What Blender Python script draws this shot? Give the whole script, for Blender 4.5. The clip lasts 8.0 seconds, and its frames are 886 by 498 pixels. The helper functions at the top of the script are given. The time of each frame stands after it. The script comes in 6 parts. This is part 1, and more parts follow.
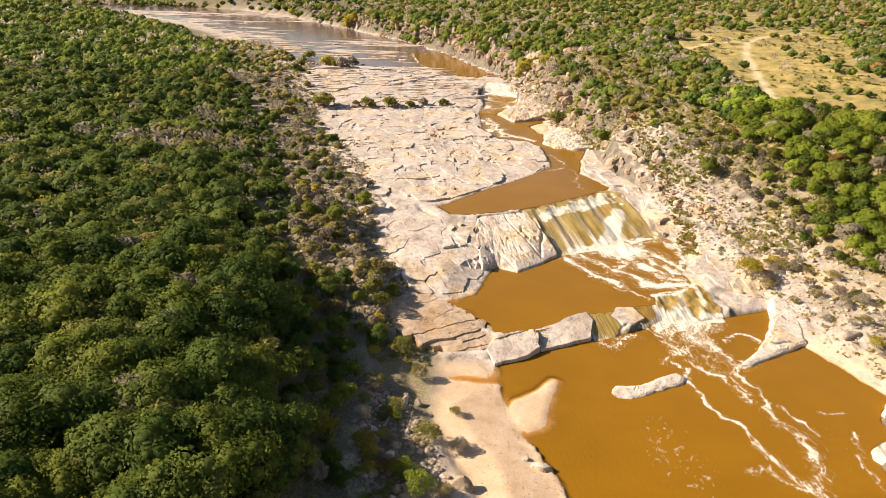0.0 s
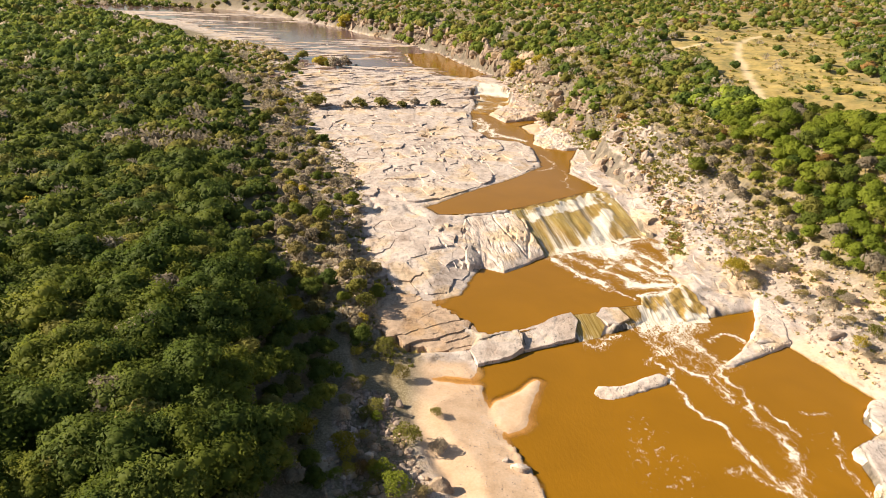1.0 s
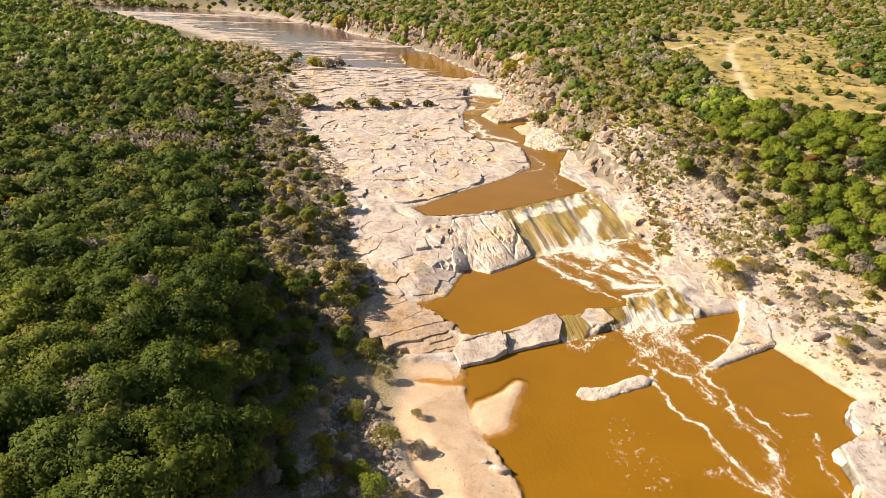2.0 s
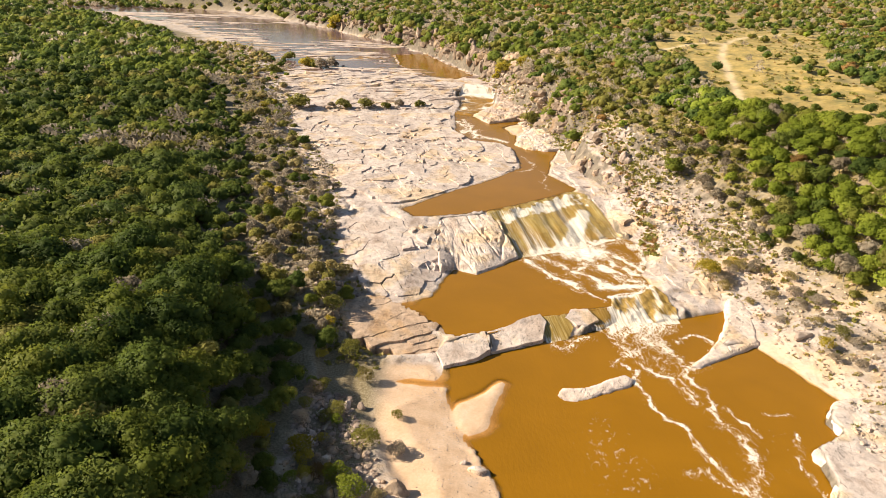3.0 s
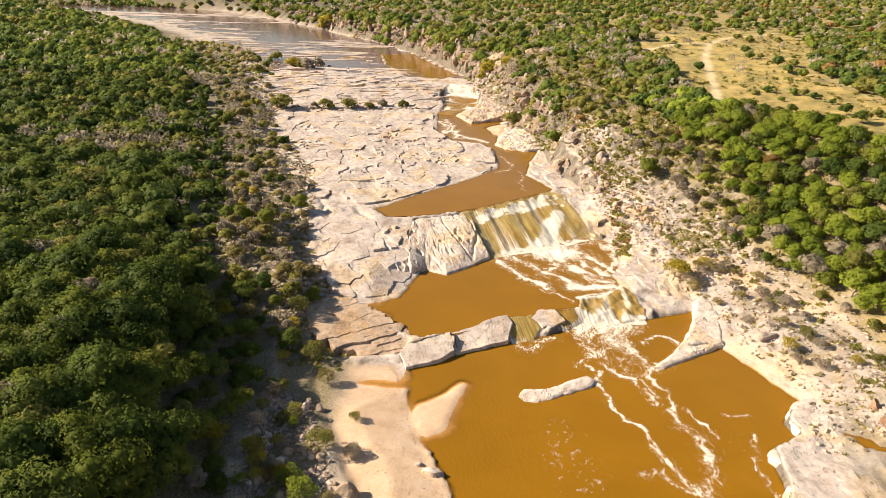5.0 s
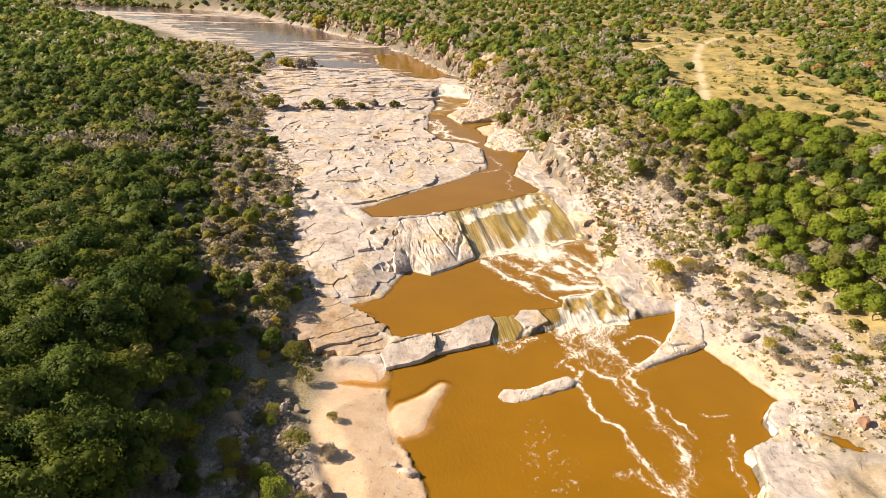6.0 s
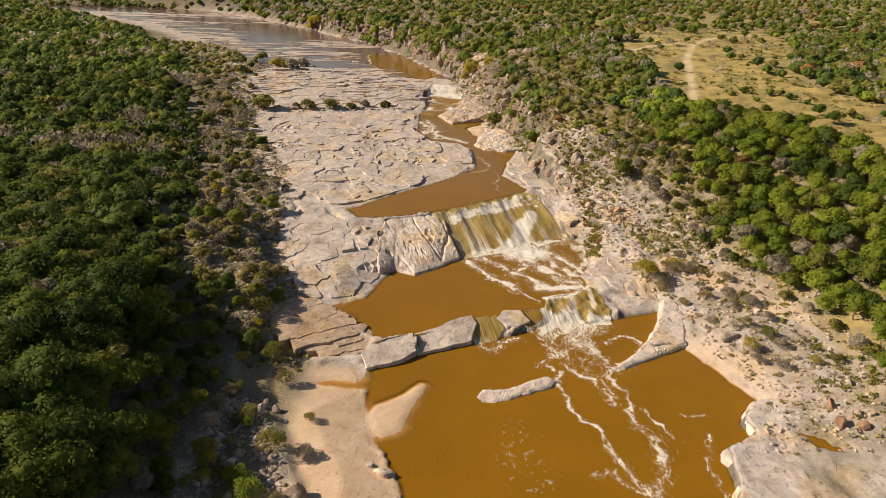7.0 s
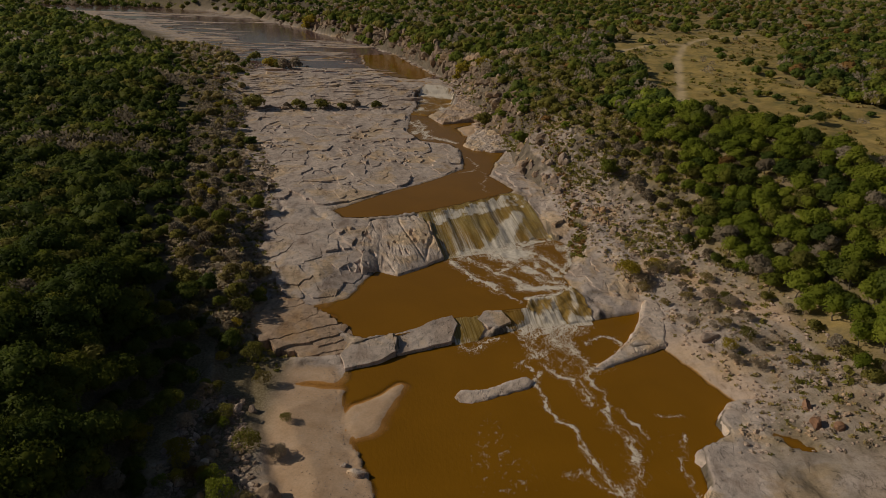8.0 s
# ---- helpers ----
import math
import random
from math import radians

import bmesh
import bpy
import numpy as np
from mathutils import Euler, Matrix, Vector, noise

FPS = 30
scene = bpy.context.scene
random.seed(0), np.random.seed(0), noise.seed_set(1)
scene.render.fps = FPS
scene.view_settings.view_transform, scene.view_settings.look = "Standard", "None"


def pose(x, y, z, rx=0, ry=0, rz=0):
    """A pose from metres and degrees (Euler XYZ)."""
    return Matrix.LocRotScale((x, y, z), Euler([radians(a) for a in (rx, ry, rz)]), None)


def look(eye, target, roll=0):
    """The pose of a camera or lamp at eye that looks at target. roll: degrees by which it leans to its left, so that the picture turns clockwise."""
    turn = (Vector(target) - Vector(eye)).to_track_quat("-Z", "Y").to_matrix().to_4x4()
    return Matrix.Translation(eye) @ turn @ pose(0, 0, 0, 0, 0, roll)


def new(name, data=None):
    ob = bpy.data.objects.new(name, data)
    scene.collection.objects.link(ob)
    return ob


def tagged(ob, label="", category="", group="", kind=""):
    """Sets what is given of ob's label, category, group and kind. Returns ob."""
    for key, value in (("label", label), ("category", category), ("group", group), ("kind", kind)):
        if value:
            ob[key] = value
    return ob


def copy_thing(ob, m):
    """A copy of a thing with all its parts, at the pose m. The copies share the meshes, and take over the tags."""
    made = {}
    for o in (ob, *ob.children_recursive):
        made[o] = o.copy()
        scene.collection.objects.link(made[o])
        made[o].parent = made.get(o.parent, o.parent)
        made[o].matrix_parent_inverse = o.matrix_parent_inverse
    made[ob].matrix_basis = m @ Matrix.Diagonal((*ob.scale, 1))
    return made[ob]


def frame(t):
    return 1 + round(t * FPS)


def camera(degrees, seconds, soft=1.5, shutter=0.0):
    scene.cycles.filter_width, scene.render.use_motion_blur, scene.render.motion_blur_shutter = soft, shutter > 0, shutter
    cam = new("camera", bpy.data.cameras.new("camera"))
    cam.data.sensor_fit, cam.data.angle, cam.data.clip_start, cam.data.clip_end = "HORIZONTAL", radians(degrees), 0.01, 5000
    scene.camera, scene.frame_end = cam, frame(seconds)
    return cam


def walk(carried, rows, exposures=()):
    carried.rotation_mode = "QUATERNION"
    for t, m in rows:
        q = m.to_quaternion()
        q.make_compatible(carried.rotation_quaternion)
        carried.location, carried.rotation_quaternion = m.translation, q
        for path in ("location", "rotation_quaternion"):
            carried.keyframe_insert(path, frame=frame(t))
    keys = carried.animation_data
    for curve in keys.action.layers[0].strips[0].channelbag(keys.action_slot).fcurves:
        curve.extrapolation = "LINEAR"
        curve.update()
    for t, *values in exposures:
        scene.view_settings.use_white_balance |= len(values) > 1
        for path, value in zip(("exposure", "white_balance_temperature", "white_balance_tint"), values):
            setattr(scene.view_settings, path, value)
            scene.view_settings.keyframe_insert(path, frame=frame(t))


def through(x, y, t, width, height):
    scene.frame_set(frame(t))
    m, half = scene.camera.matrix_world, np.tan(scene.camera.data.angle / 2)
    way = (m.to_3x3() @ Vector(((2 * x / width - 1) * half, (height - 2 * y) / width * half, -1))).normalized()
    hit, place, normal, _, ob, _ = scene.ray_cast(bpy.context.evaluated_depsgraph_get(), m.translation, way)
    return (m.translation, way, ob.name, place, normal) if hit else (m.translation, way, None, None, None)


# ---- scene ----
# camera: a drone that slides sideways to the right, high over the river
cam = camera(66.0, 8.0, soft=0.7)
PATH = [
    (0, (0.582, -0.387, 53.923), (0.603, 1.463, 53.163), 1.5),
    (0.5, (1.684, -0.245, 53.882), (1.708, 1.605, 53.123), 1.5),
    (1, (2.793, -0.135, 53.904), (2.82, 1.715, 53.145), 1.5),
    (1.5, (3.971, -0.083, 53.956), (4.0, 1.767, 53.198), 1.5),
    (3, (7.43, 0.072, 54.101), (7.466, 1.923, 53.344), 1.5),
    (3.5, (8.617, 0.118, 54.158), (8.656, 1.969, 53.4), 1.5),
    (4, (9.869, 0.166, 54.244), (9.91, 2.017, 53.486), 1.5),
    (4.5, (11.194, 0.173, 54.327), (11.236, 2.023, 53.569), 1.5),
    (6, (15.073, 0.18, 54.44), (15.123, 2.03, 53.683), 1.6),
    (6.5, (16.407, 0.157, 54.48), (16.459, 2.008, 53.723), 1.6),
    (7, (17.74, 0.072, 54.578), (17.795, 1.923, 53.821), 1.6),
    (7.5, (19.245, 0.036, 54.671), (19.3, 1.886, 53.913), 1.6),
    (8, (20.636, -0.081, 54.799), (20.695, 1.769, 54.042), 1.7),
]
# the film fades towards dark at its end
EXPOSURE = [(t, stops, 7250, 8) for t, stops in ((0.0, 0.92), (6.2, 0.92), (6.5, 0.67), (7.0, 0.25), (7.5, -0.45), (8.0, -1.33))]
walk(cam, [(t, look(eye, target, roll)) for t, eye, target, roll in PATH], EXPOSURE)

# ---- light ----
world = bpy.data.worlds.new("sky")
scene.world = world
world.use_nodes = True
wn = world.node_tree.nodes
wn.clear()
sky = wn.new("ShaderNodeTexSky")
sky.sky_type = "NISHITA"
sky.sun_disc = False
sky.sun_elevation, sky.sun_rotation = radians(31), radians(270)
sky.air_density, sky.dust_density, sky.ozone_density = 1.0, 0.6, 1.0
wb = wn.new("ShaderNodeBackground")
wb.inputs["Strength"].default_value = 0.058
wo = wn.new("ShaderNodeOutputWorld")
world.node_tree.links.new(sky.outputs[0], wb.inputs["Color"])
world.node_tree.links.new(wb.outputs[0], wo.inputs["Surface"])
sun_data = bpy.data.lights.new("sun", "SUN")
sun_data.energy, sun_data.angle, sun_data.color = 5.0, radians(0.5), (1.0, 0.9, 0.74)
sun = new("sun", sun_data)
sun.matrix_world = look((0, 0, 200), (0.857, -0.06, 200 - 0.515))


# ---- numbers: noise, outlines, distances ----
TABLE = np.random.default_rng(11).random((256, 256))


def vnoise(x, y, seed=0):
    x, y = np.asarray(x, float) + seed * 37.13, np.asarray(y, float) + seed * 91.7
    xi, yi = np.floor(x).astype(int), np.floor(y).astype(int)
    u, v = x - xi, y - yi
    u, v = u * u * (3 - 2 * u), v * v * (3 - 2 * v)
    a, b = TABLE[xi & 255, yi & 255], TABLE[(xi + 1) & 255, yi & 255]
    c, d = TABLE[xi & 255, (yi + 1) & 255], TABLE[(xi + 1) & 255, (yi + 1) & 255]
    return (a * (1 - u) + b * u) * (1 - v) + (c * (1 - u) + d * u) * v


def fbm(x, y, size, seed=0, octaves=4):
    """Noise from about -1 to 1 with lumps of that size in metres."""
    total, amp, norm = 0, 1.0, 0.0
    for o in range(octaves):
        total = total + amp * (2 * vnoise(x * 2**o / size, y * 2**o / size, seed + o) - 1)
        norm += amp
        amp *= 0.5
    return total / norm * 1.5


def smooth(a, b, v):
    s = np.clip((v - a) / (b - a), 0, 1)
    return s * s * (3 - 2 * s)


def signed(outline, x, y):
    """Distance to a closed outline, negative inside."""
    p = np.array(outline, float)
    best, inside = np.full(np.shape(x), 1e9), np.zeros(np.shape(x), bool)
    for (ax, ay), (bx, by) in zip(p, np.roll(p, -1, 0)):
        ex, ey = bx - ax, by - ay
        s = np.clip(((x - ax) * ex + (y - ay) * ey) / (ex * ex + ey * ey), 0, 1)
        best = np.minimum(best, np.hypot(x - ax - s * ex, y - ay - s * ey))
        inside ^= ((ay > y) != (by > y)) & (x < ex * (y - ay) / (ey if abs(ey) > 1e-9 else 1e-9) + ax)
    return np.where(inside, -best, best)


def to_line(line, x, y):
    """Distance to an open line."""
    best = np.full(np.shape(x), 1e9)
    for (ax, ay), (bx, by) in zip(line, line[1:]):
        ex, ey = bx - ax, by - ay
        s = np.clip(((x - ax) * ex + (y - ay) * ey) / (ex * ex + ey * ey), 0, 1)
        best = np.minimum(best, np.hypot(x - ax - s * ex, y - ay - s * ey))
    return best


def along(line, v, column=1):
    line = np.array(line, float)
    return np.interp(v, line[:, 0], line[:, column])


# ---- plan: the valley's lines as (y, x, z), the pools as outlines (x, y) ----
PLATEAU_W = [(40, -21, 7.6), (68, -23, 8.2), (95, -31, 8.2), (140, -62, 7.3), (180, -90, 7.5), (240, -110, 9), (340, -135, 11.5), (460, -200, 14), (620, -360, 16), (720, -480, 18), (800, -1000, 25)]
WOOD_EDGE = [(40, -10.5, 2.6), (74, -12.6, 2.6), (82, -14.2, 2.8), (95, -17, 3.8), (104, -20.5, 4.8), (118, -27, 6), (140, -31, 6.3), (180, -42, 7), (240, -62, 8.5), (290, -78, 10), (340, -95, 11.8),
             (400, -130, 13), (460, -165, 13.5), (540, -225, 14), (620, -310, 14.5), (720, -420, 15), (800, -900, 22)]
TOE_W = [(40, -7.5, 2), (80, -8.8, 2.2), (90, -10, 2.6), (97, -9.4, 4.0), (105, -8.6, 4.9), (112, -11, 5.2), (118, -13.4, 5.5), (126, -17, 5.6), (140, -21, 5.8), (160, -27, 6.3), (180, -33, 6.6), (200, -39, 7),
         (240, -52, 7.5), (290, -68, 9.8), (340, -86, 11.2), (400, -118, 11.2), (460, -148, 11.2), (540, -205, 11.4), (620, -280, 11.6), (720, -400, 11.8), (800, -700, 20)]
ROCK_W = [(40, -5), (80, -6), (90, -7.2), (97, -6.6), (105, -7.0), (112, -9.4), (118, -11.8), (126, -15.2), (140, -17), (160, -18), (180, -25), (200, -32), (240, -44), (290, -56), (340, -66), (400, -95),
          (460, -120), (540, -170), (620, -240), (720, -350), (800, -600)]
ROCK_E = [(40, 58), (68, 58), (80, 65), (94, 60), (105, 60), (115, 56), (130, 53), (140, 50), (158, 49), (172, 45.5), (200, 46), (225, 42), (250, 40), (290, 34),
          (330, 23), (390, 6), (460, -25), (540, -68), (620, -115), (720, -185), (800, -300)]
TOE_E = [(40, 80, 3), (80, 77, 3.2), (94, 77, 3), (105, 76, 3.4), (115, 70, 4.2), (130, 66, 5), (140, 62, 6.2), (158, 54, 7.5), (172, 50, 10.5), (200, 49, 15),
         (250, 45, 17), (290, 39, 17), (330, 27.5, 20), (390, 10.5, 20), (460, -20.5, 20), (540, -63, 19), (620, -109, 19), (720, -177, 20), (800, -285, 24)]
SLOPE_E = [(40, 94, 8), (80, 93, 8), (105, 88, 8), (115, 82, 8), (130, 78, 9), (140, 74, 11), (158, 66, 13.5), (172, 60, 16), (200, 57, 19), (250, 58, 23),
           (330, 46, 25), (390, 28, 25), (460, -4, 25), (540, -40, 25), (620, -80, 26), (720, -140, 28), (800, -240, 30)]
PLATEAU_E = [(40, 135, 22), (105, 118, 22), (130, 105, 21.5), (158, 90, 23), (200, 80, 24), (250, 90, 26.5), (330, 90, 27.5), (460, 60, 28), (620, 0, 29), (800, -100, 32)]
DAM = [(-40, 93), (4, 93.5), (12, 91), (17, 93), (26, 98), (38, 104), (46, 110), (54, 113), (90, 118)]
FOOT = [(-40, 104), (0, 104), (9, 109), (12, 119), (16, 116.5), (26, 125), (36, 130), (48, 136), (51, 112), (90, 110)]
LIP = [(-40, 150), (-12, 141), (1, 137.5), (13, 138.5), (20, 141.5), (22.5, 144.2), (24.6, 144.4), (27.5, 147.4), (30, 148.3), (33, 151.8), (35.5, 152.4), (38, 155.2), (41, 156.5), (50, 160), (70, 172)]

POOL_LOW = [(17, 55), (15.5, 61), (13.3, 67.5), (11.9, 70.1), (10.7, 73.6), (9.9, 78.6), (9.9, 80.9), (7.6, 81.6), (4.4, 81.8), (3.0, 82.5), (4.8, 83.3), (8.6, 82.8), (9.3, 84.4), (9.9, 86.5), (12.3, 87.8), (17.7, 90.5), (25.4, 94.2),
            (29.2, 95.4), (35, 98.5), (39, 101), (45, 101), (50, 102.5), (54.7, 104.4), (59.3, 106.3), (58.5, 101), (55.5, 96.2), (53, 92.4), (56.8, 92.8),
            (59.2, 93.9), (61.8, 87.2), (64.6, 79), (61.7, 76.6), (60.3, 74), (60.3, 71.2), (56.6, 68.9), (55.3, 67.8), (55, 65.2), (54.2, 62.3), (52, 57),
            (50, 48), (40, -40), (20, -40), (18, 48)]
POOL_MID = [(0.4, 103.1), (3.3, 98.4), (7, 95.7), (11.5, 92.8), (16.4, 94.1), (25.5, 99.4), (30.5, 101), (34.4, 102.9), (38.4, 104), (39.6, 107.6), (42.8, 108.6), (45, 109.2), (48, 112.6),
            (47.2, 117.2), (48.6, 119.6), (50.3, 124), (51.2, 130), (50.8, 135), (48.3, 137.4), (44.8, 136.6), (36.6, 131.4), (26.1, 126.3), (20.7, 121.4), (16.3, 117), (11.9, 119.1),
            (10.6, 115.7), (9.2, 111.5), (7.7, 106.8), (3, 104)]
POOL_HIGH = [(1, 142), (3.6, 137.2), (8.4, 137.8), (13.3, 139), (19.5, 141.5), (26.2, 145.8), (33.3, 151.2), (40.9, 156.9), (42.7, 159.4), (37.6, 171.3),
             (40, 182.7), (44.3, 197), (38.5, 200.6), (32.5, 202.8), (34.2, 216.7), (38.7, 223.8), (40.6, 238), (34.7, 240), (25.5, 238), (21, 248),
             (15.5, 250), (14.8, 222), (20.1, 207.6), (28.6, 204.7), (31.2, 197), (31.4, 178), (24, 167.7), (16.5, 159.9), (9.6, 152.6), (5.2, 146.9)]
POOL_FAR = [(17, 302), (24, 314), (20, 330), (13, 352), (2, 392), (-14, 386), (-9, 345), (-2, 325), (7, 308)]
PUDDLE = [(65.4, 71.4), (66.4, 71.0), (68.6, 69.8), (70.2, 67.8), (70.0, 66.6), (67.6, 66.6), (66.2, 68.6)]
RAPIDS = [(15, 248), (21.5, 247), (30, 262), (32, 280), (29, 286.5), (20, 287.5), (17, 276), (18, 262)]
FALLS = [(20, 137.4), (20, 141.7), (26, 146.0), (33, 151.4), (41, 157.3), (44.6, 154.6), (46.2, 148), (47.2, 141), (48.6, 136.4), (44.8, 134.6), (41.6, 132.2), (36.6, 129.6), (30, 127), (25, 124.8), (22.6, 131)]
CASCADE = [(37.8, 103.3), (39.4, 107.6), (42.8, 108.8), (45, 109.6), (47.8, 112.6), (49.4, 109), (49.8, 104.6), (49.4, 101.2), (44, 100.4), (38.6, 100.2)]
SPILL = [(25.8, 99.6), (29.6, 101.6), (30.8, 98), (29.6, 95.4), (26.2, 94.0)]
GAP = [(34.0, 102.4), (38.2, 104.0), (38.6, 100.4), (35.0, 98.4)]
SAND_BAR = [(-3, 86), (8, 87), (10.2, 84), (10.5, 78), (12, 71), (16, 62), (19, 50), (7, 50), (4.5, 61), (1.5, 67), (-1, 74), (-3, 80)]
SAND_SPIT = [(17.9, 82.2), (15.7, 76.1), (15.4, 72.7), (14.4, 71.0), (12.6, 70.5), (11.2, 72.2), (11.0, 74.5), (11.8, 77.2), (14.2, 78.9), (16.4, 80.5)]
MEADOW = [(95, 298), (96, 253), (85, 203), (86, 172), (95, 156), (104, 140), (107, 116), (138, 112), (145, 150), (134, 174), (129, 200), (139, 232), (160, 270), (192, 346), (206, 386), (162, 364), (122, 329)]
TRACK = [(87, 174), (91.3, 189.4), (104.6, 229.5), (115.4, 263.8), (130.6, 300), (120.5, 303), (108.4, 295), (94.1, 279)]
TRACK_B = [(130.6, 300), (154.8, 331.2), (186, 357)]
BANK_TRACK = [(66, 120), (71.5, 109), (75.5, 103), (78.8, 98.8), (82, 94.5), (86, 91), (96, 85)]
FACE = [(9.2, 137.2), (8.6, 130), (8.4, 122), (9.4, 116.2), (11.9, 118.3), (14.5, 116.6), (16.4, 115.7), (20.5, 119.2), (25.0, 124.6), (23.4, 131), (22.0, 138.6), (18.6, 140.6), (13.3, 138.4)]
# where the bedrock is broken into plates: outline, plate size, stretch along the joints
PAVED = [
    ([(31, 178), (24, 168.6), (16.5, 161), (9.6, 153.6), (4, 147.3), (-2, 144), (-13, 148), (-20, 162), (-27, 178), (-34, 200), (-42, 225), (-40, 246), (0, 250),
      (14, 246), (13.6, 222), (19, 207), (27.6, 203), (30.4, 196)], 5.6, 1.7),
    ([(-11, 126), (-9, 112), (-4, 106), (2, 105), (7, 107.6), (8.6, 112), (10, 116.4), (11, 120), (9, 128), (9.6, 135.5), (2, 136), (-10, 138)], 3.6, 1.6),
    ([(48.5, 114), (54, 109.5), (60, 108.5), (63, 113), (60, 121), (56, 128), (53.5, 130), (51.4, 121.5), (47.6, 119)], 4.2, 1.3),
    ([(50, 138.5), (54, 140), (53.5, 150), (49, 164), (47, 176), (46.4, 190), (45.4, 196), (41, 183), (38.6, 172), (43.8, 160), (46, 150), (48.6, 143)], 3.6, 1.8),
    ([(-43, 252), (12, 254), (16, 262), (15, 284), (4, 300), (-14, 330), (-58, 335), (-60, 300), (-52, 270)], 9.0, 0.55),
]
# slabs of the low rock dam, then the edge where the bare pinkish shelf gives way to grass and scrub on the east bank, as (y, x)
DAM_SLABS = [
    [(8.6, 88.7), (9.6, 90.6), (12.8, 92.4), (16.3, 94.2), (16.9, 90.0), (14.6, 88.2), (12.2, 86.9), (9.6, 85.8)],
    [(17.0, 90.1), (16.6, 94.4), (20.8, 97.0), (25.4, 100.2), (26.4, 98.2), (25.4, 94.0), (21.1, 91.9)],
    [(29.8, 99.9), (31.2, 102.2), (34.0, 102.6), (35.4, 100.0), (33.3, 98.4), (31.4, 98.2)],
]
BEDS = [(-7.6, 100.0), (0.2, 102.4), (6.1, 97.0), (11.8, 92.8), (9.4, 88.0), (-0.8, 86.6), (-6.4, 91.1)]
PINK_EDGE = [(40, 84), (80, 82), (105, 79), (118, 73), (128, 70.5), (148, 68), (163, 63), (180, 58), (200, 53), (240, 48), (290, 40), (330, 28), (390, 11), (460, -20), (540, -63), (620, -110), (720, -180), (800, -290)]
LEVEL_LOW, LEVEL_MID, LEVEL_HIGH, LEVEL_FAR = 0.0, 1.5, 5.4, 10.45


def river_floor(x, y):
    step = smooth(-2.6, 0.2, y - along(DAM, x))
    foot, lip = along(FOOT, x), along(LIP, x)
    s = np.clip((y - foot) / np.maximum(lip - foot, 4), 0, 1)
    z = 1.0 + 0.95 * step + 3.75 * s
    z = z + 0.35 * smooth(165, 245, y) + 0.6 * smooth(248, 252, y) + 4.0 * smooth(254, 296, y)
    strips = fbm(x * 0.24 + 0.08 * y, y, 6, 31, 4) * 0.28
    far = 10.46 - 0.2 * smooth(305, 345, y) - 0.12 * smooth(380, 450, y) + 0.1 * smooth(600, 700, y) + strips
    return np.where(y > 285, z + (far - z) * smooth(285, 305, y), z)


def fall_shape(x, y):
    """The running water's height over the big ledge: a short drop at the crest, then a long fluted slide. Also how far up it is."""
    x, y = np.asarray(x, float), np.asarray(y, float)
    foot, lip = along(FOOT, x) - 0.4, along(LIP, x)
    s = np.clip((y - foot) / np.maximum(lip - foot, 4) + 0.035 * fbm(x, y, 3.5, 33), 0, 1)
    u = x + 0.22 * (y - 140)
    z = np.interp(s, (0, 0.12, 0.2, 0.35, 0.62, 0.76, 0.84, 0.93, 1.0), (1.4, 1.5, 1.95, 2.75, 3.75, 4.25, 4.62, 5.2, 5.41))
    flute = fbm(u, 0.1 * y, 2.2, 34, 2)
    return z + 0.22 * flute * smooth(0, 0.12, s) * smooth(1.0, 0.9, s), s


def face_shape(x, y):
    """The bare rock face beside the falls: it steepens towards its foot, with flutes and pits down the dip."""
    foot, lip = along(FOOT, x) - 1.2, along(LIP, x)
    s = np.clip((y - foot) / np.maximum(lip - foot, 4), 0, 1)
    u, v = x + 0.23 * (y - 125), 0.97 * y - 0.22 * x
    z = np.interp(s, (0, 0.05, 0.16, 0.45, 0.75, 1), (0.9, 1.9, 2.7, 4.0, 4.85, 5.3))
    flute = smooth(0.13, 0.0, np.abs(fbm(u, 0.14 * v, 4.2, 131, 2)))
    fine = smooth(0.25, 0.0, np.abs(fbm(u, 0.2 * v, 0.9, 132)))
    pit = smooth(0.42, 0.62, fbm(1.1 * u, 0.45 * v, 1.5, 133)) * smooth(0.2, 0.4, s)
    block = fbm(u, 0.3 * v, 3.4, 134)
    k = np.floor(block * 3)
    block = (k + smooth(0.75, 1.0, block * 3 - k)) / 3
    return z + (0.22 * block - 0.3 * flute - 0.05 * fine - 0.55 * pit) * smooth(0.0, 0.2, s) * smooth(1.0, 0.88, s) + 0.03 * fbm(x, y, 0.7, 135)


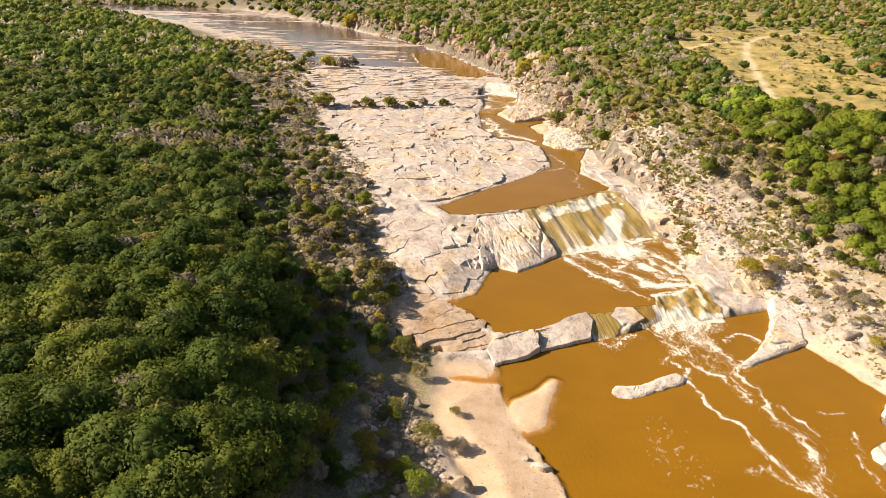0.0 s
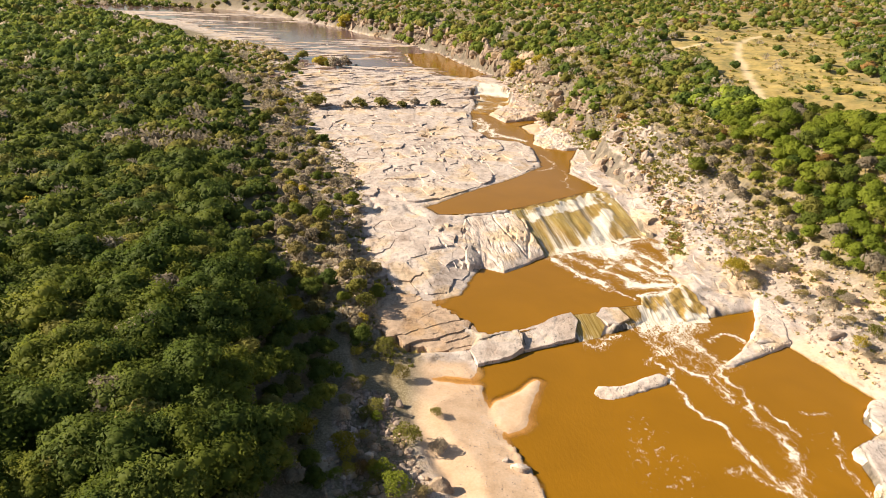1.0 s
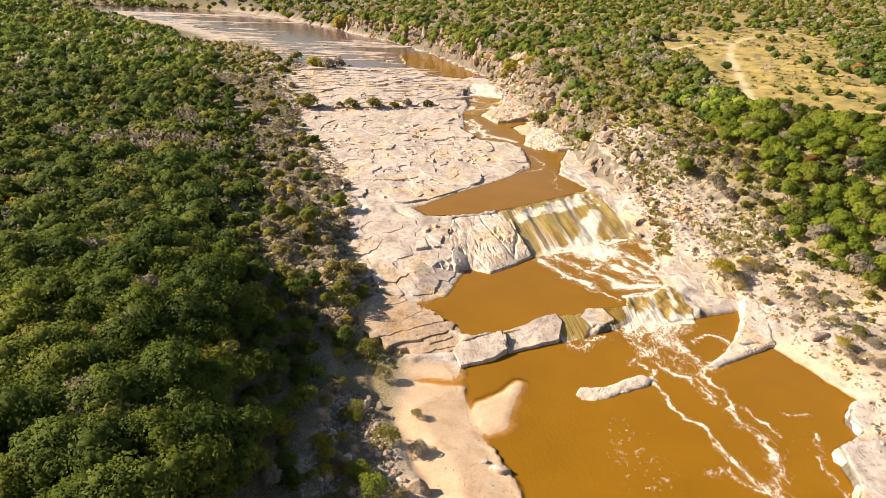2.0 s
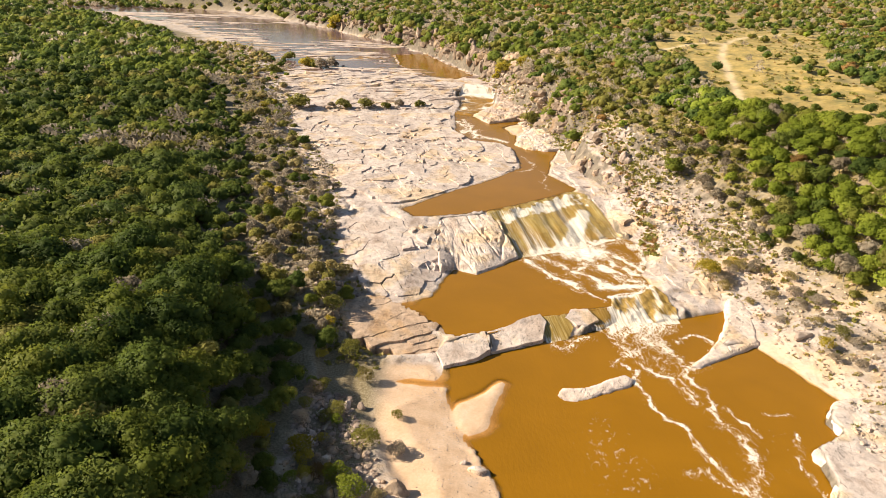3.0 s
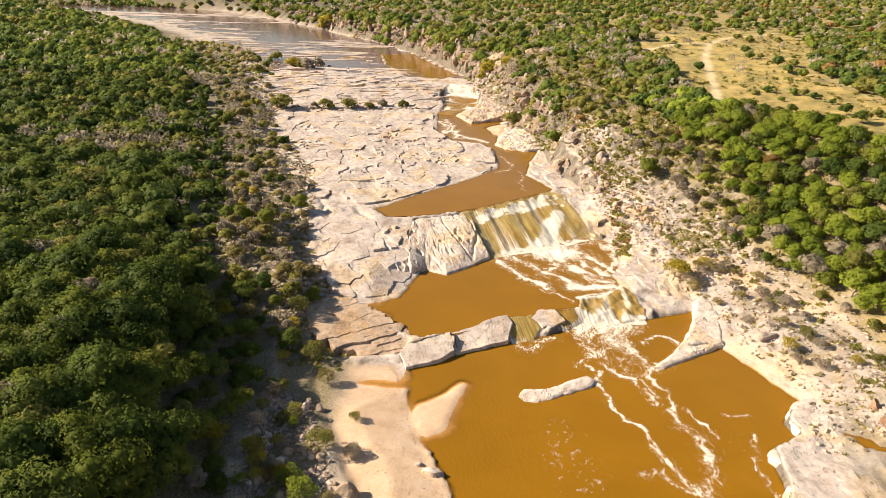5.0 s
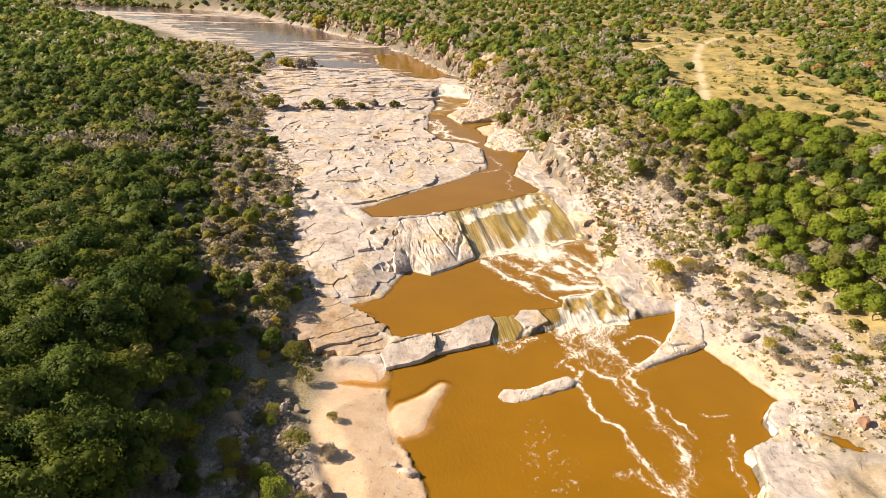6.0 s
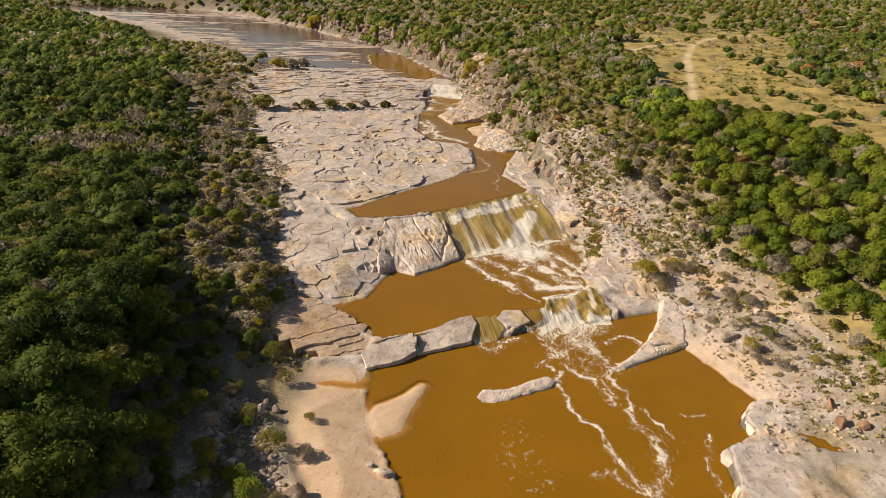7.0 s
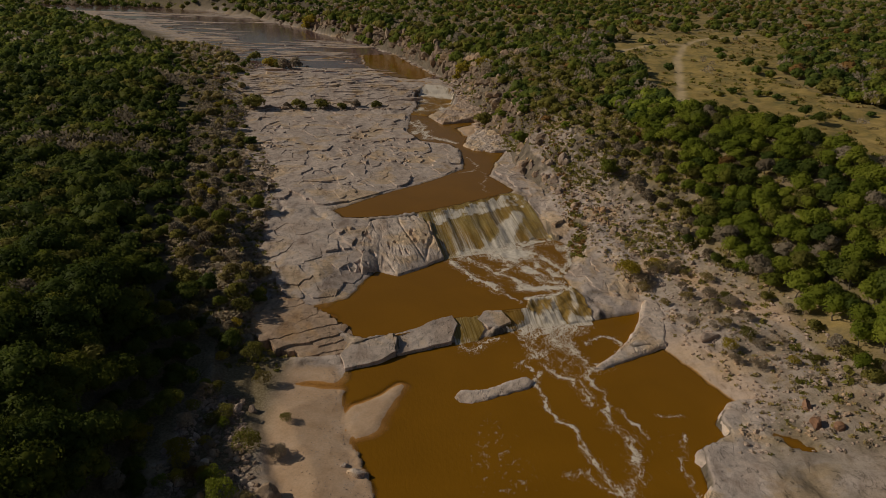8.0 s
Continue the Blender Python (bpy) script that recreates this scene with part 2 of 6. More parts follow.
def height(x, y):
    """The ground's height, and how far it is sand, soil and grass."""
    x, y = np.asarray(x, float), np.asarray(y, float)
    wob = fbm(x, y, 9, 3)
    line = lambda l: along(l, y) + wob * np.clip(y / 140, 0.5, 3.5)
    f = river_floor(x, y)
    # joints and low ledges in the bedded limestone
    u = 0.95 * x + 0.3 * y + 3.2 * fbm(x, y, 24, 41) + 0.6 * fbm(x, y, 5, 43)
    v = 0.96 * y - 0.27 * x + 3.0 * fbm(x, y, 20, 42)
    gap_u = np.abs((u / 6.5 + 0.4 * fbm(x, y, 30, 45)) % 1 - 0.5) * 6.5
    gap_v = np.abs((v / 9.0) % 1 - 0.5) * 9.0
    joint = np.maximum((1 - smooth(0.15, 0.75, gap_u)) * smooth(-0.1, 0.35, fbm(x, y, 14, 46)), (1 - smooth(0.2, 0.9, gap_v)) * smooth(0.05, 0.4, fbm(x, y, 11, 47)))
    ledge = f + 0.42 * fbm(x, y, 13, 48) + 0.16 * fbm(x, y, 3.0, 49)
    h = 0.5
    k = np.floor(ledge / h)
    stepped = (k + smooth(0.55, 0.98, ledge / h - k)) * h
    rough = smooth(96, 108, y + 0.1 * x) * (1 - smooth(270, 300, y))
    paved = np.zeros(np.shape(x))
    for outline, *_ in PAVED:
        paved = np.maximum(paved, smooth(0.3, -0.9, signed(outline, x, y)))
    f = f + (stepped - f) * (0.2 + 0.6 * rough) * (1 - paved) - joint * 0.5 * rough * (1 - paved) + 0.1 * fbm(x, y, 4, 50) - 0.3 * paved
    # across the valley
    w3, w2, w1, w0 = line(PLATEAU_W), line(WOOD_EDGE), line(TOE_W), line(ROCK_W)
    e0, e1, e2, e3 = line(ROCK_E), line(TOE_E), line(SLOPE_E), line(PLATEAU_E)
    pink = along(PINK_EDGE, y) + 2.2 * fbm(x, y, 10, 73) + 1.2 * fbm(x, y, 3, 74)
    z3, z2, z1 = (along(l, y, 2) for l in (PLATEAU_W, WOOD_EDGE, TOE_W))
    q1, q2, q3 = (along(l, y, 2) for l in (TOE_E, SLOPE_E, PLATEAU_E))
    part = lambda a, b: np.clip((x - a) / np.maximum(b - a, 0.5), 0, 1)
    bank = 0.55 * fbm(x, y, 6, 51) + 0.25 * fbm(x, y, 1.7, 52)
    z = np.where(x < w3, z3 + 0.012 * (w3 - x), z3 + (z2 - z3) * part(w3, w2))
    z = np.where(x > w2, z2 + (z1 - z2) * smooth(0, 1, part(w2, w1)), z)
    z = np.where(x > w1, z1 + (f - z1) * smooth(0, 1, part(w1, w0)), z)
    crag = 1.0 * np.floor(part(e1, e2) * 5 + 0.6 * fbm(x, y, 8, 53)) / 5
    slope = part(e1, e2) * 0.45 + 0.55 * np.clip(crag, 0, 1)
    z = np.where(x > e0, f + (q1 - f) * part(e0, e1) ** (1 + 0.9 * smooth(88, 78, y)), z)
    z = np.where(x > e1, q1 + (q2 - q1) * slope, z)
    z = np.where(x > e2, q2 + (q3 - q2) * part(e2, e3), z)
    z = np.where(x > e3, q3 + 0.012 * (x - e3), z)
    off = np.clip(np.minimum(x - w0, e0 - x), -4, 0) / -4
    broken = z + 1.1 * fbm(x, y, 5, 57) + 0.5 * fbm(x, y, 1.8, 58)
    tread = np.floor(broken / 1.5)
    broken = (tread + smooth(0.55, 0.95, broken / 1.5 - tread)) * 1.5
    z = z + (broken - z) * smooth(0, 3, x - e0) * smooth(14, 2, x - e2) * smooth(120, 150, y) * (0.3 + 0.5 * smooth(-2, 4, x - pink))
    z = z + bank * off + 1.2 * fbm(x, y, 45, 54) * np.clip(np.minimum(x - w2, e2 - x) / -30, 0, 1)
    sand = smooth(0.9, -0.9, signed(SAND_BAR, x, y) + 0.8 * fbm(x, y, 5, 55))
    beach = smooth(6.5, 2.0, to_line([(61, 92.5), (62.6, 87), (65.4, 80)], x, y) + 0.5 * fbm(x, y, 3, 59))
    bar = 0.35 + 0.12 * np.clip(-signed(SAND_BAR, x, y), 0, 8) + 0.12 * fbm(x, y, 6, 56)
    z = z + (bar - z) * sand
    west_sand = sand
    sand = np.maximum(sand, beach)
    # pools
    edge = 0.35 * fbm(x, y, 2.2, 60) + 0.08 * fbm(x, y, 0.9, 61)
    dist = []
    for outline, level, deep in ((POOL_LOW, LEVEL_LOW, 0.5), (POOL_MID, LEVEL_MID, 0.5), (POOL_HIGH, LEVEL_HIGH, 0.5), (POOL_FAR, LEVEL_FAR, 0.2), (PUDDLE, 1.1, 0.25)):
        d = signed(outline, x, y) + edge * (2.0 if level == LEVEL_FAR else 1.0)
        dist.append(d)
        soft = np.maximum(sand, smooth(6, 2, np.hypot(x - 5, y - 101)) if level == LEVEL_MID else smooth(7, 4, np.hypot(x - 6, y - 84)) if level == LEVEL_LOW else 0)
        out = level + (0.2 + (3.2 + 1.5 * wob) * np.minimum(d, 1.5) + 6 * np.maximum(d - 1.5, 0)) * (1 - soft) + (0.02 + np.where(x < 40, 0.13, 0.34) * d) * soft
        if level in (LEVEL_LOW, LEVEL_MID, LEVEL_HIGH):
            gentle = smooth(49, 52, x) * smooth(98, 101, y) if level == LEVEL_LOW else np.maximum(smooth(46, 48.5, x), smooth(17, 14, x) * smooth(101, 103, y) * smooth(119.5, 116.5, y)) if level == LEVEL_MID else np.maximum(smooth(138, 143, y - 0.4 * x), smooth(16, 10, x))
            out = out + (level + 0.06 + np.where(x < 20, 0.12, 0.4) * np.minimum(d, 6) + 2 * np.maximum(d - 6, 0) - out) * gentle
        bed = level - (0.15 + deep * -d) * (1 - soft) - (0.02 + np.where(x < 40, 0.16, 0.6) * -d) * soft
        z = np.where(d > 0, np.minimum(z, out), np.minimum(z, bed))
        z = np.where((d > 0) & (d < 1.3) & (soft < 0.5), np.maximum(z, level + 0.05), z)
    for outline, low, high in ((FALLS, 1, 2), (CASCADE, 0, 1), (SPILL, 0, 1), (GAP, 0, 1)):
        inside = signed(outline, x, y) < 1.2
        a, b = np.maximum(dist[low], 0), np.maximum(dist[high], 0)
        r = a / np.maximum(a + b, 0.05)
        la, lb = (LEVEL_LOW, LEVEL_MID, LEVEL_HIGH)[low] - 0.1, (LEVEL_LOW, LEVEL_MID, LEVEL_HIGH)[high] + 0.02
        r = np.where(r > 0, r + 0.07 * fbm(x, y, 2.5, 62), 0)
        slide = la + (lb - la) * np.clip(r, 0, 1) ** 0.85
        slide = np.minimum(np.maximum(slide, la), lb)
        if outline is FALLS:
            slide = fall_shape(x, y)[0] - 0.12
        elif outline is CASCADE:
            slide = slide + 0.34 * fbm(x, y, 2.0, 36, 3) * smooth(0, 1.2, a) * smooth(0, 1.2, b)
        z = np.where(inside & (dist[low] > 0) & (dist[high] > 0), slide, z)
    z = z - 1.1 * smooth(-0.1, -1.2, signed(FACE, x, y))
    chute = signed(RAPIDS, x, y)
    ramp = np.interp(y, (246, 252, 272, 281, 283, 287), (5.1, 5.5, 6.5, 7.6, 9.2, 10.2))
    z = np.where(chute < 0, np.minimum(z, ramp + 0.25 * fbm(x, y, 3, 63)), np.where(chute < 4, np.minimum(z, np.maximum(ramp + 0.5 + 0.9 * chute, ramp)), z))
    z = np.where(dist[1] < -0.2, np.maximum(z, LEVEL_MID - 0.06 - 0.2 * np.maximum(np.hypot((x - 4.4) * 0.7, y - 99.6) - 0.7, 0)), z)
    sand = np.maximum(west_sand, 0.45 * beach)
    z = z - 1.0 * smooth(-0.9, -2.6, signed(BEDS, x, y)) * (dist[1] > 0.3)
    for outline in DAM_SLABS:
        z = np.where(signed(outline, x, y) < -0.25, np.minimum(z, 0.05), z)
    lobe = signed([(32.5, 228), (41.5, 238), (41, 224), (37.6, 222.4), (34.6, 218)], x, y) + 0.8 * fbm(x, y, 4, 76)
    z = np.maximum(z, np.clip(5.55 - 0.2 * lobe, 0, 6.2) - 20 * (lobe > 1.5))
    sand = np.maximum(sand, smooth(0.8, -0.3, lobe))
    spit = signed(SAND_SPIT, x, y) + 0.5 * fbm(x, y, 3, 64)
    z = np.where(dist[0] < 0.5, np.maximum(z, np.clip(0.07 - 0.27 * spit, -2, 0.16)), z)
    sand = np.maximum(sand, smooth(3.0, 0.5, spit))
    sand = np.maximum(sand, smooth(4.5, 1.5, np.hypot((x - 5), y - 101)))
    sand = np.maximum(sand, 0.75 * smooth(3.6, 1.2, to_line(BANK_TRACK, x, y) + 0.8 * fbm(x, y, 4, 65)))
    sand = np.maximum(sand, 0.4 * smooth(5, 1, np.hypot((x - 64.5), (y - 87) * 0.6)))
    # rubble wash under the wood: soil colour here also deepens the trees' shade
    wash_shade = smooth(2.5, -1.5, x - 0.5 + 0.6 * wob) * smooth(-1, 1, x - w1) * smooth(98, 90, y)
    sand = sand * (1 - 0.8 * wash_shade)
    soil = np.maximum(smooth(2.5, -1.5, x - w1 + 2 * bank), smooth(-1, 3, x - pink - 2 * bank) * (0.6 + 0.5 * fbm(x, y, 7, 66)))
    scrub = smooth(-9, 0, x - pink) * smooth(-0.3, 0.5, fbm(x, y, 6, 67)) * 0.55 + smooth(9, 0, x - w1) * smooth(-0.1, 0.6, fbm(x, y, 5, 68)) * 0.7
    soil = np.maximum(soil, wash_shade)
    soil = np.maximum(soil, smooth(2, 8, x - e0) * smooth(122, 112, y) * np.clip(0.5 + 0.45 * fbm(x, y, 4, 77), 0, 0.85) * (1 - beach) * (1 - smooth(3.8, 1.2, to_line(BANK_TRACK, x, y))))
    soil = np.maximum(soil, smooth(-2, 2, x - pink) * smooth(180, 230, y) * (0.85 + 0.2 * fbm(x, y, 8, 72)))
    soil = np.maximum(soil, smooth(705, 760, y))
    soil = np.maximum(soil, smooth(0.5, 4, x - e0) * smooth(285, 320, y) * 0.85)
    soil = np.clip(np.maximum(soil, scrub * smooth(98, 112, np.where(x < 20, y, 200))), 0, 1)
    grass = np.maximum(smooth(6, -4, signed(MEADOW, x, y) + 5 * fbm(x, y, 18, 69)), 0.75 * smooth(4, 25, x - e3))
    grass = np.maximum(grass, 0.5 * smooth(0, 12, x - e2) * smooth(-0.2, 0.4, fbm(x, y, 15, 70)))
    grass = np.maximum(grass, smooth(-1, 4, x - pink) * smooth(8, -2, x - e3) * (0.55 + 0.4 * fbm(x, y, 5, 75)))
    grass = grass * (1 - smooth(285, 320, y) * smooth(6, -3, x - e2))
    lane = np.minimum(to_line(TRACK, x, y), to_line(TRACK_B, x, y)) + 0.5 * fbm(x, y, 6, 71)
    worn = smooth(2.0, 0.7, lane)
    z = z - 0.12 * worn
    return z, sand, soil, grass, worn


def ground_at(x, y):
    return float(height(np.array([x]), np.array([y]))[0][0])


# ---- materials ----
def material(name):
    m = bpy.data.materials.new(name)
    m.use_nodes = True
    t = m.node_tree
    t.nodes.clear()
    out = t.nodes.new("ShaderNodeOutputMaterial")
    bsdf = t.nodes.new("ShaderNodeBsdfPrincipled")
    t.links.new(bsdf.outputs[0], out.inputs["Surface"])

    def node(kind, *links, **values):
        n = t.nodes.new(kind)
        for key, value in values.items():
            if key == "attribute_name":
                n.attribute_name = value
            elif key == "feature":
                n.feature = value
            else:
                n.inputs[key].default_value = value
        for source, socket in links:
            t.links.new(source, n.inputs[socket])
        return n

    return m, t, node, bsdf, out


def noise_node(node, where, scale, detail=5.0, rough=0.6, distort=0.0):
    n = node("ShaderNodeTexNoise", (where, "Vector"))
    n.inputs["Scale"].default_value, n.inputs["Detail"].default_value = scale, detail
    n.inputs["Roughness"].default_value, n.inputs["Distortion"].default_value = rough, distort
    return n.outputs["Fac"]


def ramp_node(node, value, *stops):
    n = node("ShaderNodeValToRGB", (value, "Fac"))
    r = n.color_ramp
    while len(r.elements) < len(stops):
        r.elements.new(0.5)
    for e, (at, colour) in zip(r.elements, stops):
        e.position, e.color = at, (*colour, 1) if len(colour) == 3 else colour
    return n.outputs["Color"]


def mixed(node, factor, a, b, kind="MIX"):
    n = node("ShaderNodeMix")
    n.data_type, n.blend_type = "RGBA", kind
    t = n.id_data
    for value, socket in ((factor, n.inputs[0]), (a, n.inputs[6]), (b, n.inputs[7])):
        if hasattr(value, "is_output"):
            t.links.new(value, socket)
        else:
            socket.default_value = value if not isinstance(value, tuple) else (*value, 1)
    return n.outputs[2]


def maths(node, kind, a, b=0.0, c=0.0):
    n = node("ShaderNodeMath")
    n.operation = kind
    for value, socket in zip((a, b, c), n.inputs):
        if hasattr(value, "is_output"):
            n.id_data.links.new(value, socket)
        else:
            socket.default_value = value
    return n.outputs[0]


GREY3 = lambda v: (v, v, v)


def rock_colour(node, where):
    """Pale, pinkish grey limestone with beige washes, pits and dark seams."""
    big = noise_node(node, where, 0.11, 4, 0.6, 0.6)
    mid = noise_node(node, where, 0.9, 6, 0.65)
    fine = noise_node(node, where, 7.0, 4, 0.7)
    colour = ramp_node(node, big, (0.34, (0.50, 0.405, 0.36)), (0.5, (0.595, 0.51, 0.48)), (0.6, (0.62, 0.475, 0.35)))
    colour = mixed(node, 0.8, colour, ramp_node(node, mid, (0.28, GREY3(0.52)), (0.5, GREY3(0.95)), (0.75, GREY3(1.22))), "MULTIPLY")
    colour = mixed(node, 0.55, colour, ramp_node(node, fine, (0.3, GREY3(0.55)), (0.55, GREY3(1.05))), "MULTIPLY")
    cell = node("ShaderNodeTexVoronoi", (where, "Vector"), feature="DISTANCE_TO_EDGE", Scale=0.55)
    warp = noise_node(node, where, 0.5, 3)
    seam = ramp_node(node, maths(node, "ADD", cell.outputs["Distance"], maths(node, "MULTIPLY", warp, 0.3)), (0.115, GREY3(0.5)), (0.15, GREY3(1.0)))
    colour = mixed(node, 0.5, colour, seam, "MULTIPLY")
    long = node("ShaderNodeMapping", (where, "Vector"))
    long.inputs["Rotation"].default_value = (0, 0, 0.3)
    long.inputs["Scale"].default_value = (1.0, 0.45, 1.0)
    pits = noise_node(node, long.outputs[0], 1.7, 5, 0.62, 0.8)
    stain = noise_node(node, long.outputs[0], 0.33, 5, 0.7, 0.5)
    colour = mixed(node, 0.75, colour, ramp_node(node, pits, (0.335, GREY3(0.2)), (0.40, GREY3(1.0))), "MULTIPLY")
    crack = noise_node(node, long.outputs[0], 0.62, 6, 0.6, 1.2)
    thin = maths(node, "ABSOLUTE", maths(node, "SUBTRACT", crack, 0.5))
    gate = ramp_node(node, noise_node(node, where, 0.2, 3, 0.5), (0.42, GREY3(1.0)), (0.56, GREY3(0.0)))
    line_mark = ramp_node(node, maths(node, "ADD", thin, gate), (0.004, GREY3(0.3)), (0.016, GREY3(1.0)))
    colour = mixed(node, 0.8, colour, line_mark, "MULTIPLY")
    colour = mixed(node, 0.8, colour, ramp_node(node, stain, (0.35, (0.62, 0.55, 0.51)), (0.48, (0.98, 0.96, 0.96)), (0.66, (1.16, 1.15, 1.15))), "MULTIPLY")
    return colour, mid, fine, seam


def bump(node, bsdf, height_out, strength, distance):
    n = node("ShaderNodeBump", (height_out, "Height"), Strength=strength, Distance=distance)
    n.id_data.links.new(n.outputs[0], bsdf.inputs["Normal"])
    return n


def make_ground_material():
    m, t, node, bsdf, out = material("valley_ground")
    where = node("ShaderNodeNewGeometry").outputs["Position"]
    rock, mid, fine, seam = rock_colour(node, where)
    attr = lambda name: node("ShaderNodeAttribute", attribute_name=name).outputs["Fac"]
    grit = noise_node(node, where, 3.2, 6, 0.75)
    blot = noise_node(node, where, 0.28, 5, 0.6)
    sand = ramp_node(node, blot, (0.3, (0.53, 0.345, 0.22)), (0.55, (0.63, 0.44, 0.31)), (0.75, (0.68, 0.51, 0.395)))
    sand = mixed(node, 0.5, sand, ramp_node(node, grit, (0.25, GREY3(0.62)), (0.6, GREY3(1.1))), "MULTIPLY")
    soil = ramp_node(node, grit, (0.25, (0.09, 0.065, 0.035)), (0.45, (0.18, 0.14, 0.08)), (0.6, (0.29, 0.235, 0.155)), (0.75, (0.44, 0.385, 0.32)))
    dry = ramp_node(node, noise_node(node, where, 0.16, 7, 0.7, 0.5), (0.3, (0.15, 0.14, 0.045)), (0.42, (0.27, 0.215, 0.075)), (0.54, (0.42, 0.30, 0.10)), (0.68, (0.52, 0.375, 0.15)))
    dry = mixed(node, 0.6, dry, ramp_node(node, grit, (0.3, GREY3(0.6)), (0.65, GREY3(1.15))), "MULTIPLY")
    c = mixed(node, attr("sand"), rock, sand)
    c = mixed(node, attr("soil"), c, soil)
    c = mixed(node, attr("grass"), c, dry)
    c = mixed(node, attr("worn"), c, (0.60, 0.46, 0.28))
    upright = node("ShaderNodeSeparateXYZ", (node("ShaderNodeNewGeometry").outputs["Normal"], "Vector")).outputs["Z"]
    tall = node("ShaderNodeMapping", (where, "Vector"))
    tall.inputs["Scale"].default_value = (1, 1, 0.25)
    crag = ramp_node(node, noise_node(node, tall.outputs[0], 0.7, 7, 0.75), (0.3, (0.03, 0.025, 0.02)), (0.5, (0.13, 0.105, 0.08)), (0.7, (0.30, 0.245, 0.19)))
    # the far cliff, and steep ground anywhere, take a darker brown mottled colour
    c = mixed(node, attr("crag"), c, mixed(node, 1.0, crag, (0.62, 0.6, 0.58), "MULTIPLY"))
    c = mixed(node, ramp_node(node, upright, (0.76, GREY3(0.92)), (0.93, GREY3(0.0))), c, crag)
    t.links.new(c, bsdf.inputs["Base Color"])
    bsdf.inputs["Roughness"].default_value = 0.92
    total = maths(node, "ADD", maths(node, "MULTIPLY", mid, 0.6), maths(node, "ADD", maths(node, "MULTIPLY", grit, 0.3), maths(node, "MULTIPLY", mixed(node, attr("sand"), seam, (1.0, 1.0, 1.0)), 0.3)))
    total = maths(node, "MULTIPLY", total, maths(node, "SUBTRACT", 1.0, maths(node, "MULTIPLY", attr("sand"), 0.65)))
    bump(node, bsdf, total, 0.55, 0.4)
    return m


def make_rock_material(name, tint, darker=1.0):
    m, t, node, bsdf, out = material(name)
    where = node("ShaderNodeNewGeometry").outputs["Position"]
    rock, mid, fine, seam = rock_colour(node, where)
    t.links.new(mixed(node, 1.0, rock, tuple(v * darker for v in tint), "MULTIPLY"), bsdf.inputs["Base Color"])
    bsdf.inputs["Roughness"].default_value = 0.9
    bump(node, bsdf, maths(node, "ADD", mid, maths(node, "MULTIPLY", fine, 0.4)), 0.7, 0.25)
    return m


